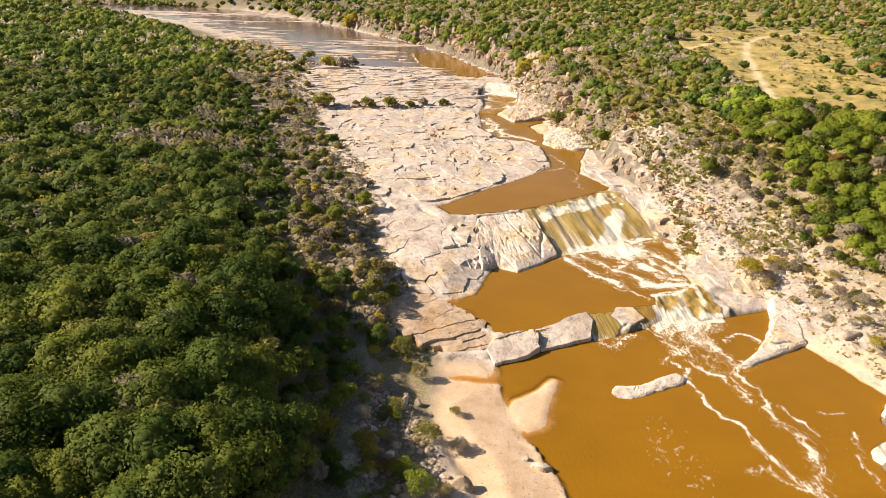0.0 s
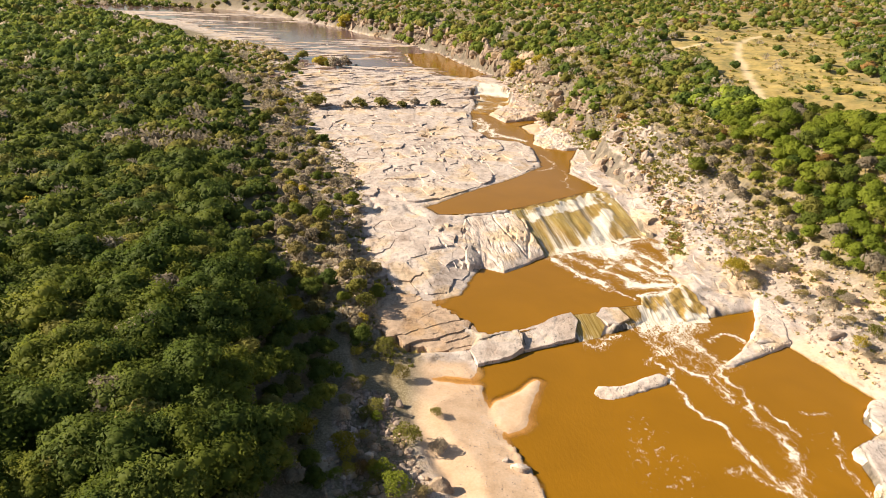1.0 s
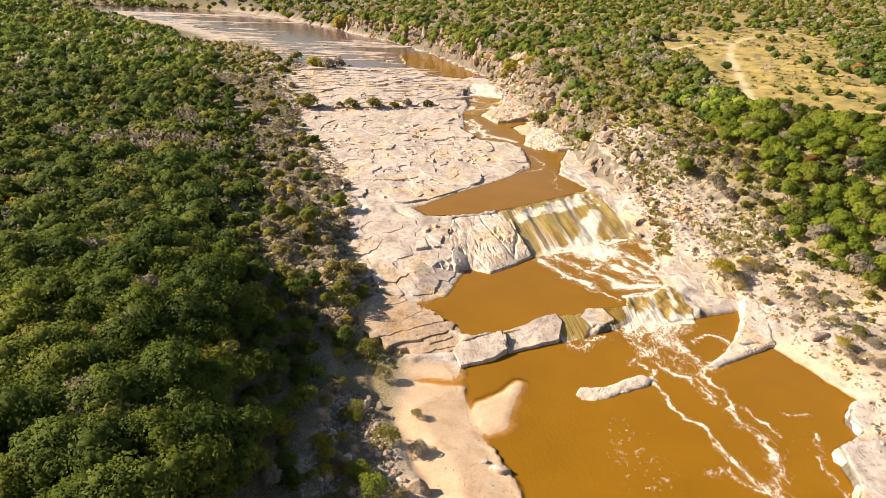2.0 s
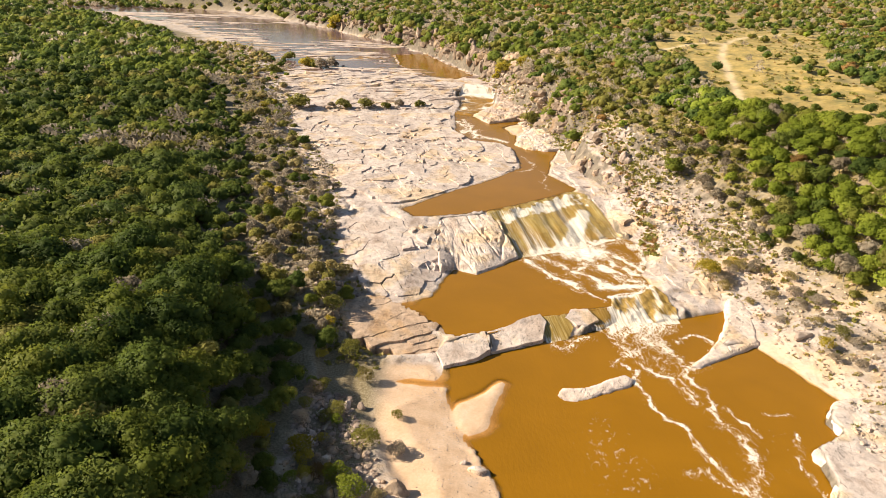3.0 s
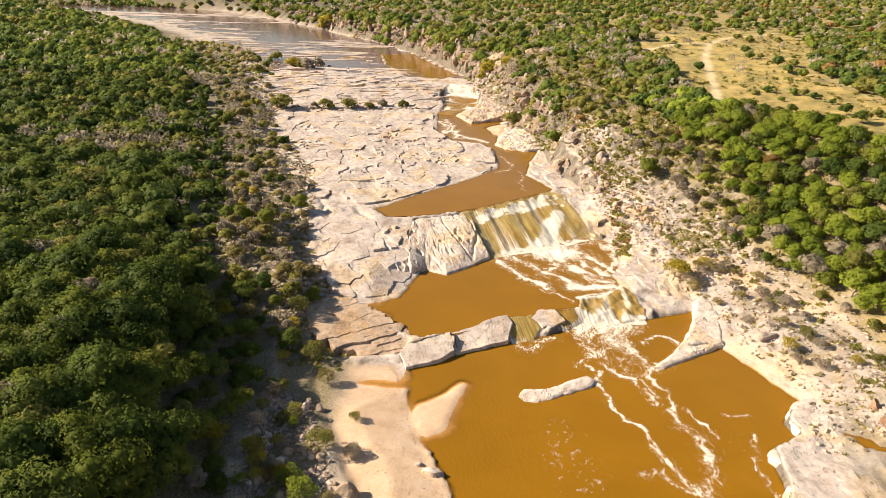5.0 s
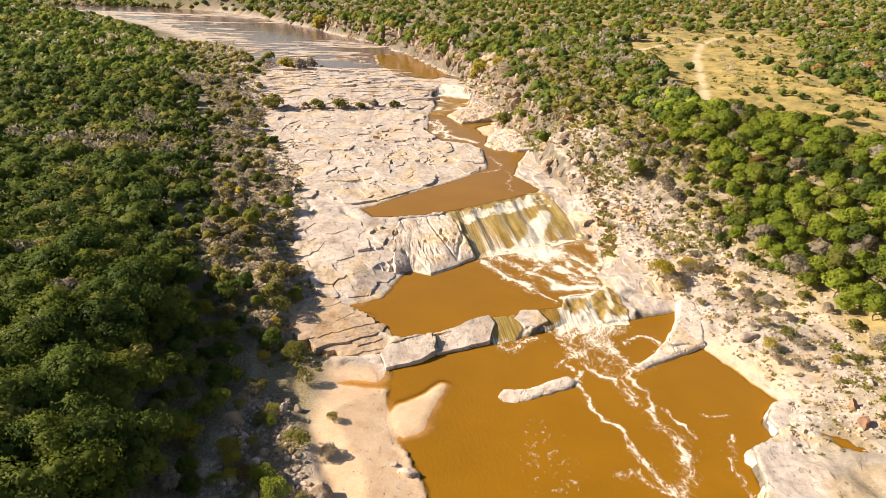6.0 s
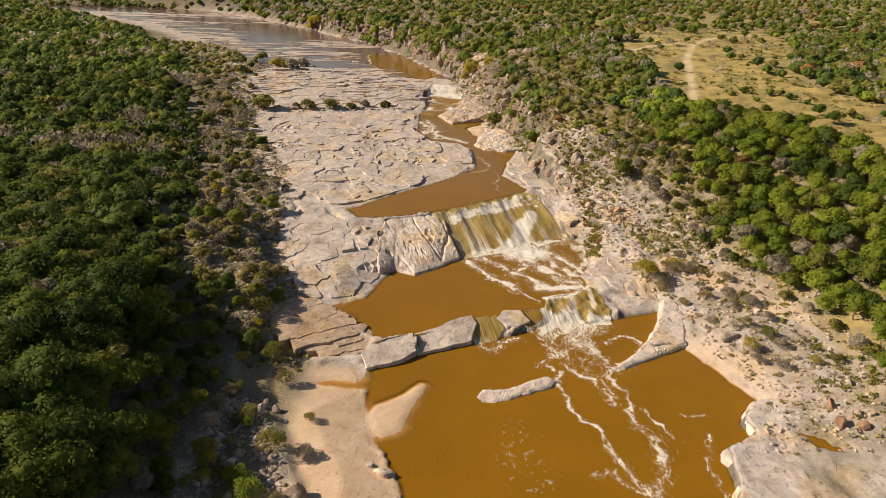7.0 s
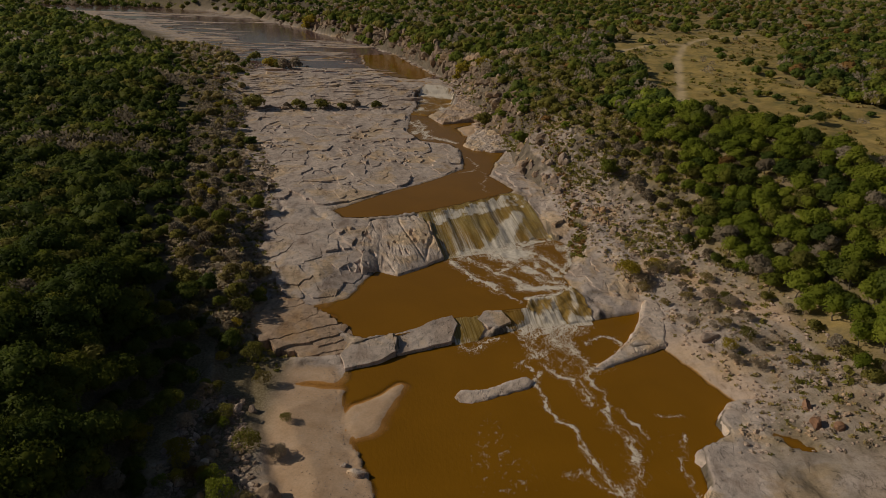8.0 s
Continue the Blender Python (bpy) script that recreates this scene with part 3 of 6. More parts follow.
def make_water_material(name, flow, stretch, brown=(0.262, 0.119, 0.008), fine=1.0, solid=0.86, lacy=1.0):
    """Muddy water: clear only where it is shallow, with lacy foam where it runs."""
    m, t, node, bsdf, out = material(name)
    where = node("ShaderNodeNewGeometry").outputs["Position"]
    attr = lambda key: node("ShaderNodeAttribute", attribute_name=key).outputs["Fac"]
    turned = node("ShaderNodeMapping", (where, "Vector"))
    turned.vector_type = "TEXTURE"
    turned.inputs["Rotation"].default_value = (0, 0, flow)
    turned.inputs["Scale"].default_value = (fine, 1 / stretch, 1 if fine == 1 else 60)
    tv = turned.outputs[0]
    cloud = noise_node(node, where, 0.09, 3, 0.5, 0.4)
    mud = mixed(node, cloud, tuple(v * 0.82 for v in brown), tuple(v * 1.18 for v in brown))
    warp = node("ShaderNodeTexNoise", (tv, "Vector"), Scale=0.45, Detail=4.0, Roughness=0.6)
    bent = node("ShaderNodeVectorMath", (tv, 0), (warp.outputs["Color"], 1))
    shift = node("ShaderNodeVectorMath", (warp.outputs["Color"], 0))
    shift.operation = "SCALE"
    shift.inputs["Scale"].default_value = 3.6
    t.links.new(shift.outputs[0], bent.inputs[1])
    lace = node("ShaderNodeTexVoronoi", (bent.outputs[0], "Vector"), feature="DISTANCE_TO_EDGE", Scale=0.9).outputs["Distance"]
    lace2 = node("ShaderNodeTexVoronoi", (bent.outputs[0], "Vector"), feature="DISTANCE_TO_EDGE", Scale=2.4).outputs["Distance"]
    body = noise_node(node, tv, 1.9, 7, 0.7, 0.7)
    fray = maths(node, "MULTIPLY", maths(node, "SUBTRACT", noise_node(node, tv, 4.0, 4, 0.7), 0.5), 0.13)
    foam = attr("foam")
    thread1 = maths(node, "SUBTRACT", maths(node, "MULTIPLY", foam, 0.13 * lacy), maths(node, "ADD", lace, fray))
    thread2 = maths(node, "SUBTRACT", maths(node, "SUBTRACT", maths(node, "MULTIPLY", foam, 0.27 * lacy), 0.06), maths(node, "ADD", lace2, fray))
    mass = maths(node, "ADD", maths(node, "SUBTRACT", foam, solid), maths(node, "MULTIPLY", maths(node, "SUBTRACT", body, 0.5), 1.7))
    white = maths(node, "MAXIMUM", maths(node, "MULTIPLY", thread1, 11), maths(node, "MAXIMUM", maths(node, "MULTIPLY", thread2, 8), maths(node, "MULTIPLY", mass, 2.6)))
    white = node("ShaderNodeClamp", (white, "Value")).outputs[0]
    white = maths(node, "MULTIPLY", white, ramp_node(node, foam, (0.03, GREY3(0.0)), (0.22, GREY3(0.75)), (0.8, GREY3(1.0))))
    moss = ramp_node(node, noise_node(node, tv, 2.0, 5, 0.65), (0.3, (0.22, 0.14, 0.03)), (0.5, (0.40, 0.28, 0.09)), (0.66, (0.58, 0.46, 0.22)))
    colour = mixed(node, attr("moss"), mud, moss)
    colour = mixed(node, white, colour, (0.82, 0.745, 0.675))
    t.links.new(colour, bsdf.inputs["Base Color"])
    t.links.new(maths(node, "ADD", maths(node, "MULTIPLY", white, 0.55), 0.1), bsdf.inputs["Roughness"])
    bsdf.inputs["IOR"].default_value = 1.33
    bsdf.inputs["Specular IOR Level"].default_value = 0.32
    ripple = maths(node, "ADD", noise_node(node, tv, 2.2, 4, 0.6), maths(node, "MULTIPLY", white, 0.8))
    bump(node, bsdf, ripple, 0.3 if fine < 1 else 0.16, 0.2)
    clear = node("ShaderNodeBsdfTransparent")
    clear.inputs["Color"].default_value = (0.95, 0.8, 0.55, 1)
    mix = node("ShaderNodeMixShader", (clear.outputs[0], 1), (bsdf.outputs[0], 2))
    t.links.new(maths(node, "MAXIMUM", attr("murk"), white), mix.inputs[0])
    t.links.new(mix.outputs[0], out.inputs["Surface"])
    return m


def make_leaf_material(name, dark, mid, light, own=False, through=0.3):
    """Leaves: a tone for each plant, and a smaller change from leaf to leaf. own: the tone lies on the mesh."""
    m, t, node, bsdf, out = material(name)
    geo = node("ShaderNodeNewGeometry")
    each = node("ShaderNodeAttribute", attribute_name="tone").outputs["Fac"] if own else node("ShaderNodeObjectInfo").outputs["Random"]
    mixv = maths(node, "ADD", maths(node, "MULTIPLY", each, 0.72), maths(node, "MULTIPLY", geo.outputs["Random Per Island"], 0.28))
    colour = ramp_node(node, mixv, (0.12, dark), (0.5, mid), (0.88, light))
    t.links.new(colour, bsdf.inputs["Base Color"])
    bsdf.inputs["Roughness"].default_value = 0.62
    bsdf.inputs["Specular IOR Level"].default_value = 0.1
    shine = node("ShaderNodeBsdfTranslucent", (colour, "Color"))
    mix = node("ShaderNodeMixShader", (bsdf.outputs[0], 1), (shine.outputs[0], 2))
    mix.inputs[0].default_value = through
    t.links.new(mix.outputs[0], out.inputs["Surface"])
    return m


def make_plain(name, a, b, scale, rough=0.85):
    m, t, node, bsdf, out = material(name)
    where = node("ShaderNodeNewGeometry").outputs["Position"]
    n = noise_node(node, where, scale, 6, 0.7)
    t.links.new(ramp_node(node, n, (0.3, a), (0.7, b)), bsdf.inputs["Base Color"])
    bsdf.inputs["Roughness"].default_value = rough
    bump(node, bsdf, n, 0.5, 0.03)
    return m


M_GROUND = make_ground_material()
M_ROCK = make_rock_material("pale_limestone", (1.22, 1.2, 1.16))
M_BED = make_rock_material("brownish_beds", (0.88, 0.75, 0.6))
M_BOULDER = make_rock_material("weathered_boulder", (0.72, 0.66, 0.6))
M_BANK = make_rock_material("pale_bank_stone", (1.0, 0.92, 0.84))
M_CRAG = make_rock_material("brown_crag", (0.5, 0.45, 0.38))
M_RED = make_rock_material("reddish_boulder", (0.62, 0.42, 0.3))
M_WATER = make_water_material("muddy_water", 0.1, 0.45)
M_FALL = make_water_material("falling_water", 0.22, 0.05, (0.34, 0.18, 0.035), 0.4, 0.62, 0.3)
M_STREAM = make_water_material("shallow_river", 0.3, 0.4, (0.19, 0.118, 0.115))
M_BARK = make_plain("grey_bark", (0.10, 0.08, 0.06), (0.24, 0.20, 0.16), 3.0)
M_LOG = make_plain("bleached_wood", (0.22, 0.18, 0.14), (0.42, 0.37, 0.31), 2.5)
OAK = ((0.08, 0.108, 0.021), (0.15, 0.182, 0.031), (0.25, 0.258, 0.048))
CEDAR = ((0.058, 0.09, 0.022), (0.108, 0.148, 0.031), (0.18, 0.21, 0.044))
GREYS = ((0.25, 0.205, 0.15), (0.37, 0.31, 0.24), (0.48, 0.41, 0.335))
STRAW = ((0.24, 0.20, 0.07), (0.37, 0.30, 0.13), (0.50, 0.41, 0.22))
YELLOW = ((0.30, 0.25, 0.034), (0.43, 0.345, 0.055), (0.54, 0.43, 0.08))
OLIVE = ((0.15, 0.15, 0.038), (0.25, 0.235, 0.062), (0.36, 0.325, 0.1))
RUST = ((0.18, 0.105, 0.035), (0.27, 0.16, 0.06), (0.34, 0.21, 0.09))
# oak green with the sunny slope's brightness put into the colour
SUNLIT = ((0.17, 0.215, 0.03), (0.24, 0.285, 0.04), (0.315, 0.35, 0.056))
LEAF = {"oak": OAK, "cedar": CEDAR, "grey": GREYS, "yellow": YELLOW, "olive": OLIVE, "rust": RUST, "straw": STRAW, "lime": SUNLIT}
M_LEAF = {k: make_leaf_material(k + "_leaves", *v, through=0.5) for k, v in LEAF.items()}
M_WEST, M_HAZED = {}, {}
for key, (dark, mid, light) in LEAF.items():
    k = 0.8 if key == "grey" else 0.98
    # greens get extra blue: distance haze put into the leaf colour
    closer = lambda tone: tuple(k * c * (0.6 * a + 0.4 * b) for a, b, c in zip(tone, mid, (1.0, 1.0, 1.15 if key in ("oak", "cedar", "lime") else 1.0)))
    M_WEST[key] = make_leaf_material("western_" + key + "_leaves", closer(dark), closer(mid), closer(light), own=True, through=0.5)
    # brighter copies of the leaf colours, with haze and sunlight mixed in
    k = 1.12 if key == "olive" else 1.35
    M_HAZED[key] = make_leaf_material("far_" + key + "_leaves", closer(dark), closer(mid), closer(light), own=True, through=0.5)


# ---- mesh helpers ----
def mesh_of(name, verts, faces, mat, smooth_faces=False, normals=None, **values):
    """A mesh from arrays: verts n x 3, faces m x 3 or m x 4; values: a number for each vertex."""
    me = bpy.data.meshes.new(name)
    verts, faces = np.asarray(verts, np.float32), np.asarray(faces, np.int32)
    k = faces.shape[1]
    me.vertices.add(len(verts))
    me.vertices.foreach_set("co", verts.ravel())
    me.loops.add(faces.size)
    me.loops.foreach_set("vertex_index", faces.ravel())
    me.polygons.add(len(faces))
    me.polygons.foreach_set("loop_start", np.arange(0, faces.size, k, dtype=np.int32))
    me.polygons.foreach_set("use_smooth", np.broadcast_to(np.asarray(smooth_faces), len(faces)).copy())
    for key, value in values.items():
        a = me.attributes.new(key, "FLOAT", "POINT")
        a.data.foreach_set("value", np.asarray(value, np.float32).ravel())
    me.update(calc_edges=True)
    if normals is not None:
        a = me.attributes.new("custom_normal", "FLOAT_VECTOR", "POINT")
        a.data.foreach_set("vector", np.asarray(normals, np.float32).ravel())
    me.materials.append(mat)
    return me


def part(name, bm, mat, parent, label=""):
    me = bpy.data.meshes.new(name)
    bm.to_mesh(me)
    bm.free()
    me.materials.append(mat)
    ob = new(name, me)
    ob.parent = parent
    return tagged(ob, label)


def grid_faces(nx, ny):
    i = np.arange(nx * ny).reshape(ny, nx)
    return np.stack([i[:-1, :-1], i[:-1, 1:], i[1:, 1:], i[1:, :-1]], -1).reshape(-1, 4)


# ---- the ground: one sheet to the horizon, finest round the pools ----
def spread(start, step, grow, end):
    out = [start]
    while abs(out[-1] - start) < end:
        out.append(out[-1] + step)
        step *= grow
    return out[1:]


gx = np.array(sorted(spread(-20, -0.5, 1.075, 3000) + list(np.arange(-20, 66, 0.48)) + list(np.arange(66, 132, 1.15)) + spread(131, 1.2, 1.075, 3000)))
gy = [46.0]
while gy[-1] < 3500:
    gy.append(gy[-1] + 0.5 * max(1.0, gy[-1] / 118) ** 1.62)
gy = np.array(sorted(gy + spread(46, -1.0, 1.25, 400)))
X, Y = np.meshgrid(gx, gy)
Z, SAND, SOIL, GRASS, WORN = height(X.ravel(), Y.ravel())
CLIFF = smooth(-1.5, 1.5, X.ravel() - along(ROCK_E, Y.ravel())) * smooth(285, 320, Y.ravel()) * smooth(10, 0, X.ravel() - along(SLOPE_E, Y.ravel())) * 0.9
ground_faces = grid_faces(len(gx), len(gy))
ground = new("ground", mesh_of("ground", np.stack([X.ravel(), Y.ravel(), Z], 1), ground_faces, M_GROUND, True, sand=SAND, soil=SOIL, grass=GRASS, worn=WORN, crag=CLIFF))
tagged(ground, "pale limestone river bed, sand bars and wooded banks", "ground", kind="structure")


# ---- water ----
def blob(x, y, cx, cy, r):
    return smooth(r, r * 0.25, np.hypot(x - cx, y - cy))


def ridge(x, y, size, seed, wide=0.16):
    """Thin winding lines, 1 on them and 0 between."""
    return smooth(wide, 0.0, np.abs(fbm(x, y, size, seed, 3)))


def thread(line, x, y, wide, halo, seed):
    """A drifting line of foam: a ragged core and a lacy hem."""
    wx, wy = x + 0.7 * fbm(x, y, 3.0, seed) + 0.3 * fbm(x, y, 0.9, seed + 1, 2), y + 0.7 * fbm(x, y, 3.0, seed + 2) + 0.3 * fbm(x, y, 0.9, seed + 3, 2)
    d = to_line(line, wx, wy)
    core = smooth(1.2 * wide, 0.2 * wide, d) * (0.78 + 0.45 * fbm(x, y, 1.7, seed + 4, 3))
    return np.maximum(core, smooth(1.25 * halo, 0.2 * halo, d) * (0.3 + 0.4 * ridge(wx, wy, 1.4, seed + 5)))


LOW_THREADS = [
    (((36.2, 88.8), (38.0, 85.7), (36.9, 84.2), (37.6, 79.9), (38.2, 76.3), (39.1, 74.2), (40.4, 73.6), (40.8, 71.3), (41.0, 69.0)), 0.5, 0.9),
    (((41.0, 69.0), (41.7, 66.9), (42.0, 64.9), (42.9, 63.0), (43.8, 61.5), (44.0, 58)), 0.7, 1.3),
    (((38.8, 88.8), (41.1, 85.0), (42.9, 84.0), (43.7, 81.5), (43.8, 79.4), (44.4, 78.4)), 0.45, 1.3),
    (((45.7, 87.4), (45.6, 82.2), (46.7, 80.8), (45.9, 77.5), (45.3, 74.9), (45.8, 73.1)), 0.45, 1.1),
    (((45.8, 73.1), (47.2, 72.0), (48.2, 70.9), (47.4, 68.1), (46.8, 66.0), (46.9, 64.5), (45.4, 63.0), (45.1, 61.2), (45.5, 57)), 0.65, 1.8),
    (((47.8, 77.5), (48.0, 75.0), (49.5, 73.2), (49.3, 71.2)), 0.35, 0.7),
    (((54.7, 71.6), (53.4, 68.2), (51.7, 65.1), (52.6, 63.1), (52, 58)), 0.25, 0.8),
    (((52.5, 76.2), (54.6, 75.8), (56.4, 75.4)), 0.2, 0.7),
    (((38.2, 63.9), (41.0, 64.9), (41.6, 62.0), (43.0, 60.7)), 0.4, 1.0),
    (((46.4, 87), (43.5, 84.4), (44.6, 80)), 0.3, 1.4),
    (((50.2, 89.4), (46.6, 87.0), (44.6, 91), (44.2, 96)), 0.7, 1.6),
    (((47.0, 95.0), (50.6, 96.9), (52.6, 96.1), (53.0, 93.4), (50.6, 90.6)), 0.4, 1.0),
    (((27.0, 95.4), (28.0, 91.6), (29.4, 92.4), (30.6, 94.4), (33.5, 95.8)), 0.6, 1.7),
    (((35.4, 99.8), (37.4, 95), (37.2, 90), (35.6, 87.6)), 0.4, 1.4),
]
TURBULENT = [(35.6, 100.4), (38.6, 102.6), (44, 103.4), (49, 102.6), (49.2, 99.4), (45.6, 96.6), (46.2, 91.5), (47.4, 88.0), (43.0, 85.4), (40.6, 87.6), (38.6, 89.6), (36.8, 89.8), (38.0, 94), (36.4, 97)]


def foam_low(x, y):
    f = np.zeros(np.shape(x))
    for k, (line, wide, halo) in enumerate(LOW_THREADS):
        near = (np.abs(x - np.mean([p[0] for p in line])) < 14) & (np.abs(y - np.mean([p[1] for p in line])) < 16)
        f[near] = np.maximum(f[near], thread(line, x[near], y[near], wide, halo, 120 + 6 * k))
    wx, wy = x + 0.8 * fbm(x, y, 2.5, 111), y + 0.8 * fbm(x, y, 2.5, 112)
    inside = smooth(1.2, -1.6, signed(TURBULENT, wx, wy))
    u, v = 0.93 * wx - 0.3 * wy, 0.35 * wy
    rough = 0.42 + 0.3 * ridge(u, v, 1.6, 113, 0.3) + 0.3 * fbm(u, v, 1.2, 114)
    rough = rough + 0.5 * smooth(5.5, 0.5, to_line([(37, 101.6), (41, 101.6), (45, 102)], x, y)) + 0.5 * smooth(3.0, 0.4, np.hypot(x - 37.8, y - 91.4)) + 0.25 * smooth(4, 0.5, np.hypot(x - 42.5, y - 96))
    f = np.maximum(f, inside * rough)
    drift = smooth(6, 1, to_line([(30.2, 71.5), (29.8, 67.8), (30.1, 64.7), (31.6, 62.4)], x, y) + fbm(x, y, 4, 115)) * smooth(0.15, 0.7, fbm(x, y, 0.5, 116, 2)) * 0.42
    loose = smooth(9, 2, to_line([(43, 86), (42, 74), (47, 62)], x, y)) * ridge(wx, wy, 2.6, 117, 0.1) * smooth(0.0, 0.5, fbm(x, y, 5, 118)) * 0.42
    haze = smooth(5, 1, to_line([(50, 73), (52, 66)], x, y)) * ridge(wx, wy, 2.0, 119, 0.1) * 0.3
    return np.clip(np.maximum(np.maximum(f, drift), np.maximum(loose, haze)), 0, 1)


MID_THREADS = [
    (((34.8, 130.1), (38.0, 125.8), (40.6, 121.7), (43.2, 117.0), (45.4, 114.6)), 1.5, 3.4),
    (((37.5, 129.5), (42.5, 125.5), (44, 121), (46.5, 117.6)), 1.0, 2.6),
    (((41, 131.5), (45.5, 126.5), (47.6, 121.5), (48.2, 119.3)), 0.5, 2.4),
    (((26.4, 123.6), (29.1, 118.5), (31.2, 114.7), (33.9, 112.4), (34.1, 110.8)), 0.7, 1.7),
    (((36.0, 127.2), (37.8, 121.6), (35.1, 118.8), (38.1, 115.0), (38.4, 111.4)), 0.55, 1.7),
    (((30, 125.4), (33.5, 121), (34.2, 117)), 0.5, 1.8),
    (((38.9, 113.4), (40.9, 111.5), (44.5, 112.2), (47, 113)), 1.4, 2.6),
    (((39.6, 108), (42.8, 108.9), (45.0, 109.5), (48, 112.8)), 0.5, 0.9),
    (((33.2, 110), (36, 108.8), (38.4, 106.4)), 0.12, 0.4),
    (((50.6, 134), (51, 129), (50, 124.5), (48.4, 119.8)), 0.5, 1.2),
]


def foam_mid(x, y):
    f = np.zeros(np.shape(x))
    for k, (line, wide, halo) in enumerate(MID_THREADS):
        f = np.maximum(f, 1.25 * thread(line, x, y, 1.35 * wide, 1.25 * halo, 220 + 6 * k))
    foot = y - along(FOOT, x)
    f = np.maximum(f, smooth(25, 29, x) * smooth(-4.2, -0.6, foot + 1.2 * fbm(x, y, 2.5, 211)) * (0.55 + 0.5 * fbm(x, y, 1.3, 212)))
    f = np.maximum(f, 1.35 * smooth(7.0, 1.0, np.hypot((x - 38.5) * 0.75, y - 128.4) + 0.8 * fbm(x, y, 2, 213)))
    return np.clip(f, 0, 1.3)


def foam_high(x, y):
    f = np.maximum(thread([(15.6, 236.6), (18.2, 227.6), (16.4, 218.9), (21.8, 223.6), (20.6, 211.8), (25.7, 212.2), (29.5, 207.4)], x, y, 0.8, 2.4, 330),
                   thread([(17.5, 240), (20, 231), (19, 222), (22, 216), (28, 209.5)], x, y, 0.5, 2.0, 340))
    f = np.maximum(f, 0.6 * thread([(32.8, 190), (35.3, 182.2), (33.8, 176.3), (29.7, 173.3)], x, y, 0.4, 1.2, 350))
    f = np.maximum(f, 0.5 * thread([(36, 176), (37, 170), (35, 163), (36, 158)], x, y, 0.3, 0.9, 360))
    f = f * 1.45
    f = np.maximum(f, 0.55 * smooth(0.9, 0.1, to_line([(8.4, 137.6), (13.3, 138.6), (19, 141)], x, y)))
    return np.clip(f, 0, 1)


def water_sheet(name, outline, level, step, foam, label, mat=None, margin=0.9, moss=None, ripple=0.0, start=None, least=None):
    """A sheet over an outline. level: a height, or None for water that runs down over the rock. start: where the fine part begins."""
    p = np.array(outline, float)
    xs, ys = np.arange(p[:, 0].min() - 2, p[:, 0].max() + 2, step), np.arange(p[:, 1].min() - 2, p[:, 1].max() + 2, step)
    if start is not None:
        ys = np.concatenate([np.arange(ys[0], start, 4.0), np.arange(start, ys[-1], step)])
    x, y = (v.ravel() for v in np.meshgrid(xs, ys))
    d = signed(outline, x, y)
    keep = d < margin
    near = d < margin + 1.5 * step
    bed, white = np.zeros(len(x)), np.zeros(len(x))
    bed[near], white[near] = height(x[near], y[near])[0], foam(x[near], y[near])
    if level is None:
        z = bed + 0.13 + 0.05 * fbm(x, y * 0.4, 1.6, 82, 2) + 0.1 * np.clip(white, 0, 1)
        z = z if least is None else np.maximum(z, least)
        murk = np.full(len(x), 0.9)
    else:
        z = np.full(len(x), level) + ripple * fbm(x, y, 1.5, 83) * white
        murk = smooth(-0.02, 0.06 if level > 10 else 0.42, level - bed)
        keep &= bed < level + 0.6
    quads = grid_faces(len(xs), len(ys))
    quads = quads[keep[quads].all(1)]
    used = np.unique(quads)
    index = np.zeros(len(x), int)
    index[used] = np.arange(len(used))
    green = np.zeros(len(x)) if moss is None else moss(x, y)
    me = mesh_of(name, np.stack([x, y, z], 1)[used], index[quads], mat or M_WATER, True, foam=white[used], murk=murk[used], moss=green[used])
    return tagged(new(name, me), label, "water", kind="structure")


def foam_fall(x, y):
    s = fall_shape(x, y)[1]
    u = x + 0.22 * (y - 140)
    strand = 0.6 * fbm(u, 0.05 * y, 1.8, 84, 2)
    crest = smooth(0.67, 0.76, s + 0.05 * fbm(u, y, 1.6, 87)) * smooth(0.98, 0.9, s + 0.09 * fbm(x, y, 1.2, 88))
    f = 0.53 + 0.5 * strand + 0.2 * smooth(0.5, 0.05, s)
    f = np.maximum(f, crest * (1.05 + 0.4 * fbm(x, y, 1.3, 89, 3)) * smooth(20.5, 24, x) - 0.3 * smooth(39, 42, x))
    f = f + 0.9 * smooth(2.6, 0.2, to_line([(42.6, 148.5), (41.6, 145), (39.6, 140), (37.6, 134), (36, 129.5)], x, y) + 0.7 * fbm(u, 0.3 * y, 1.2, 90)) * smooth(149.5, 146, y)
    f = f + 0.5 * smooth(0.18, 0.0, s + 0.16 * fbm(x, y, 2, 92)) * smooth(25, 30, x)
    f = f - 0.5 * smooth(0.9, 1.0, s)
    return np.clip(f, 0, 1)


def foam_cascade(x, y):
    lip = smooth(1.1, 0.2, to_line([(39.6, 107.8), (42.8, 108.8), (45.0, 109.6), (47.8, 112.6)], x, y) + 0.5 * fbm(x, y, 1.2, 93))
    f = 0.56 + 0.5 * fbm(x, 0.2 * y, 1.2, 94, 2) + 0.6 * lip + 0.75 * smooth(104.4, 102.0, y + 0.8 * fbm(x, y, 1.5, 95)) + 0.4 * smooth(41.5, 38.5, x)
    return np.clip(f, 0, 1)


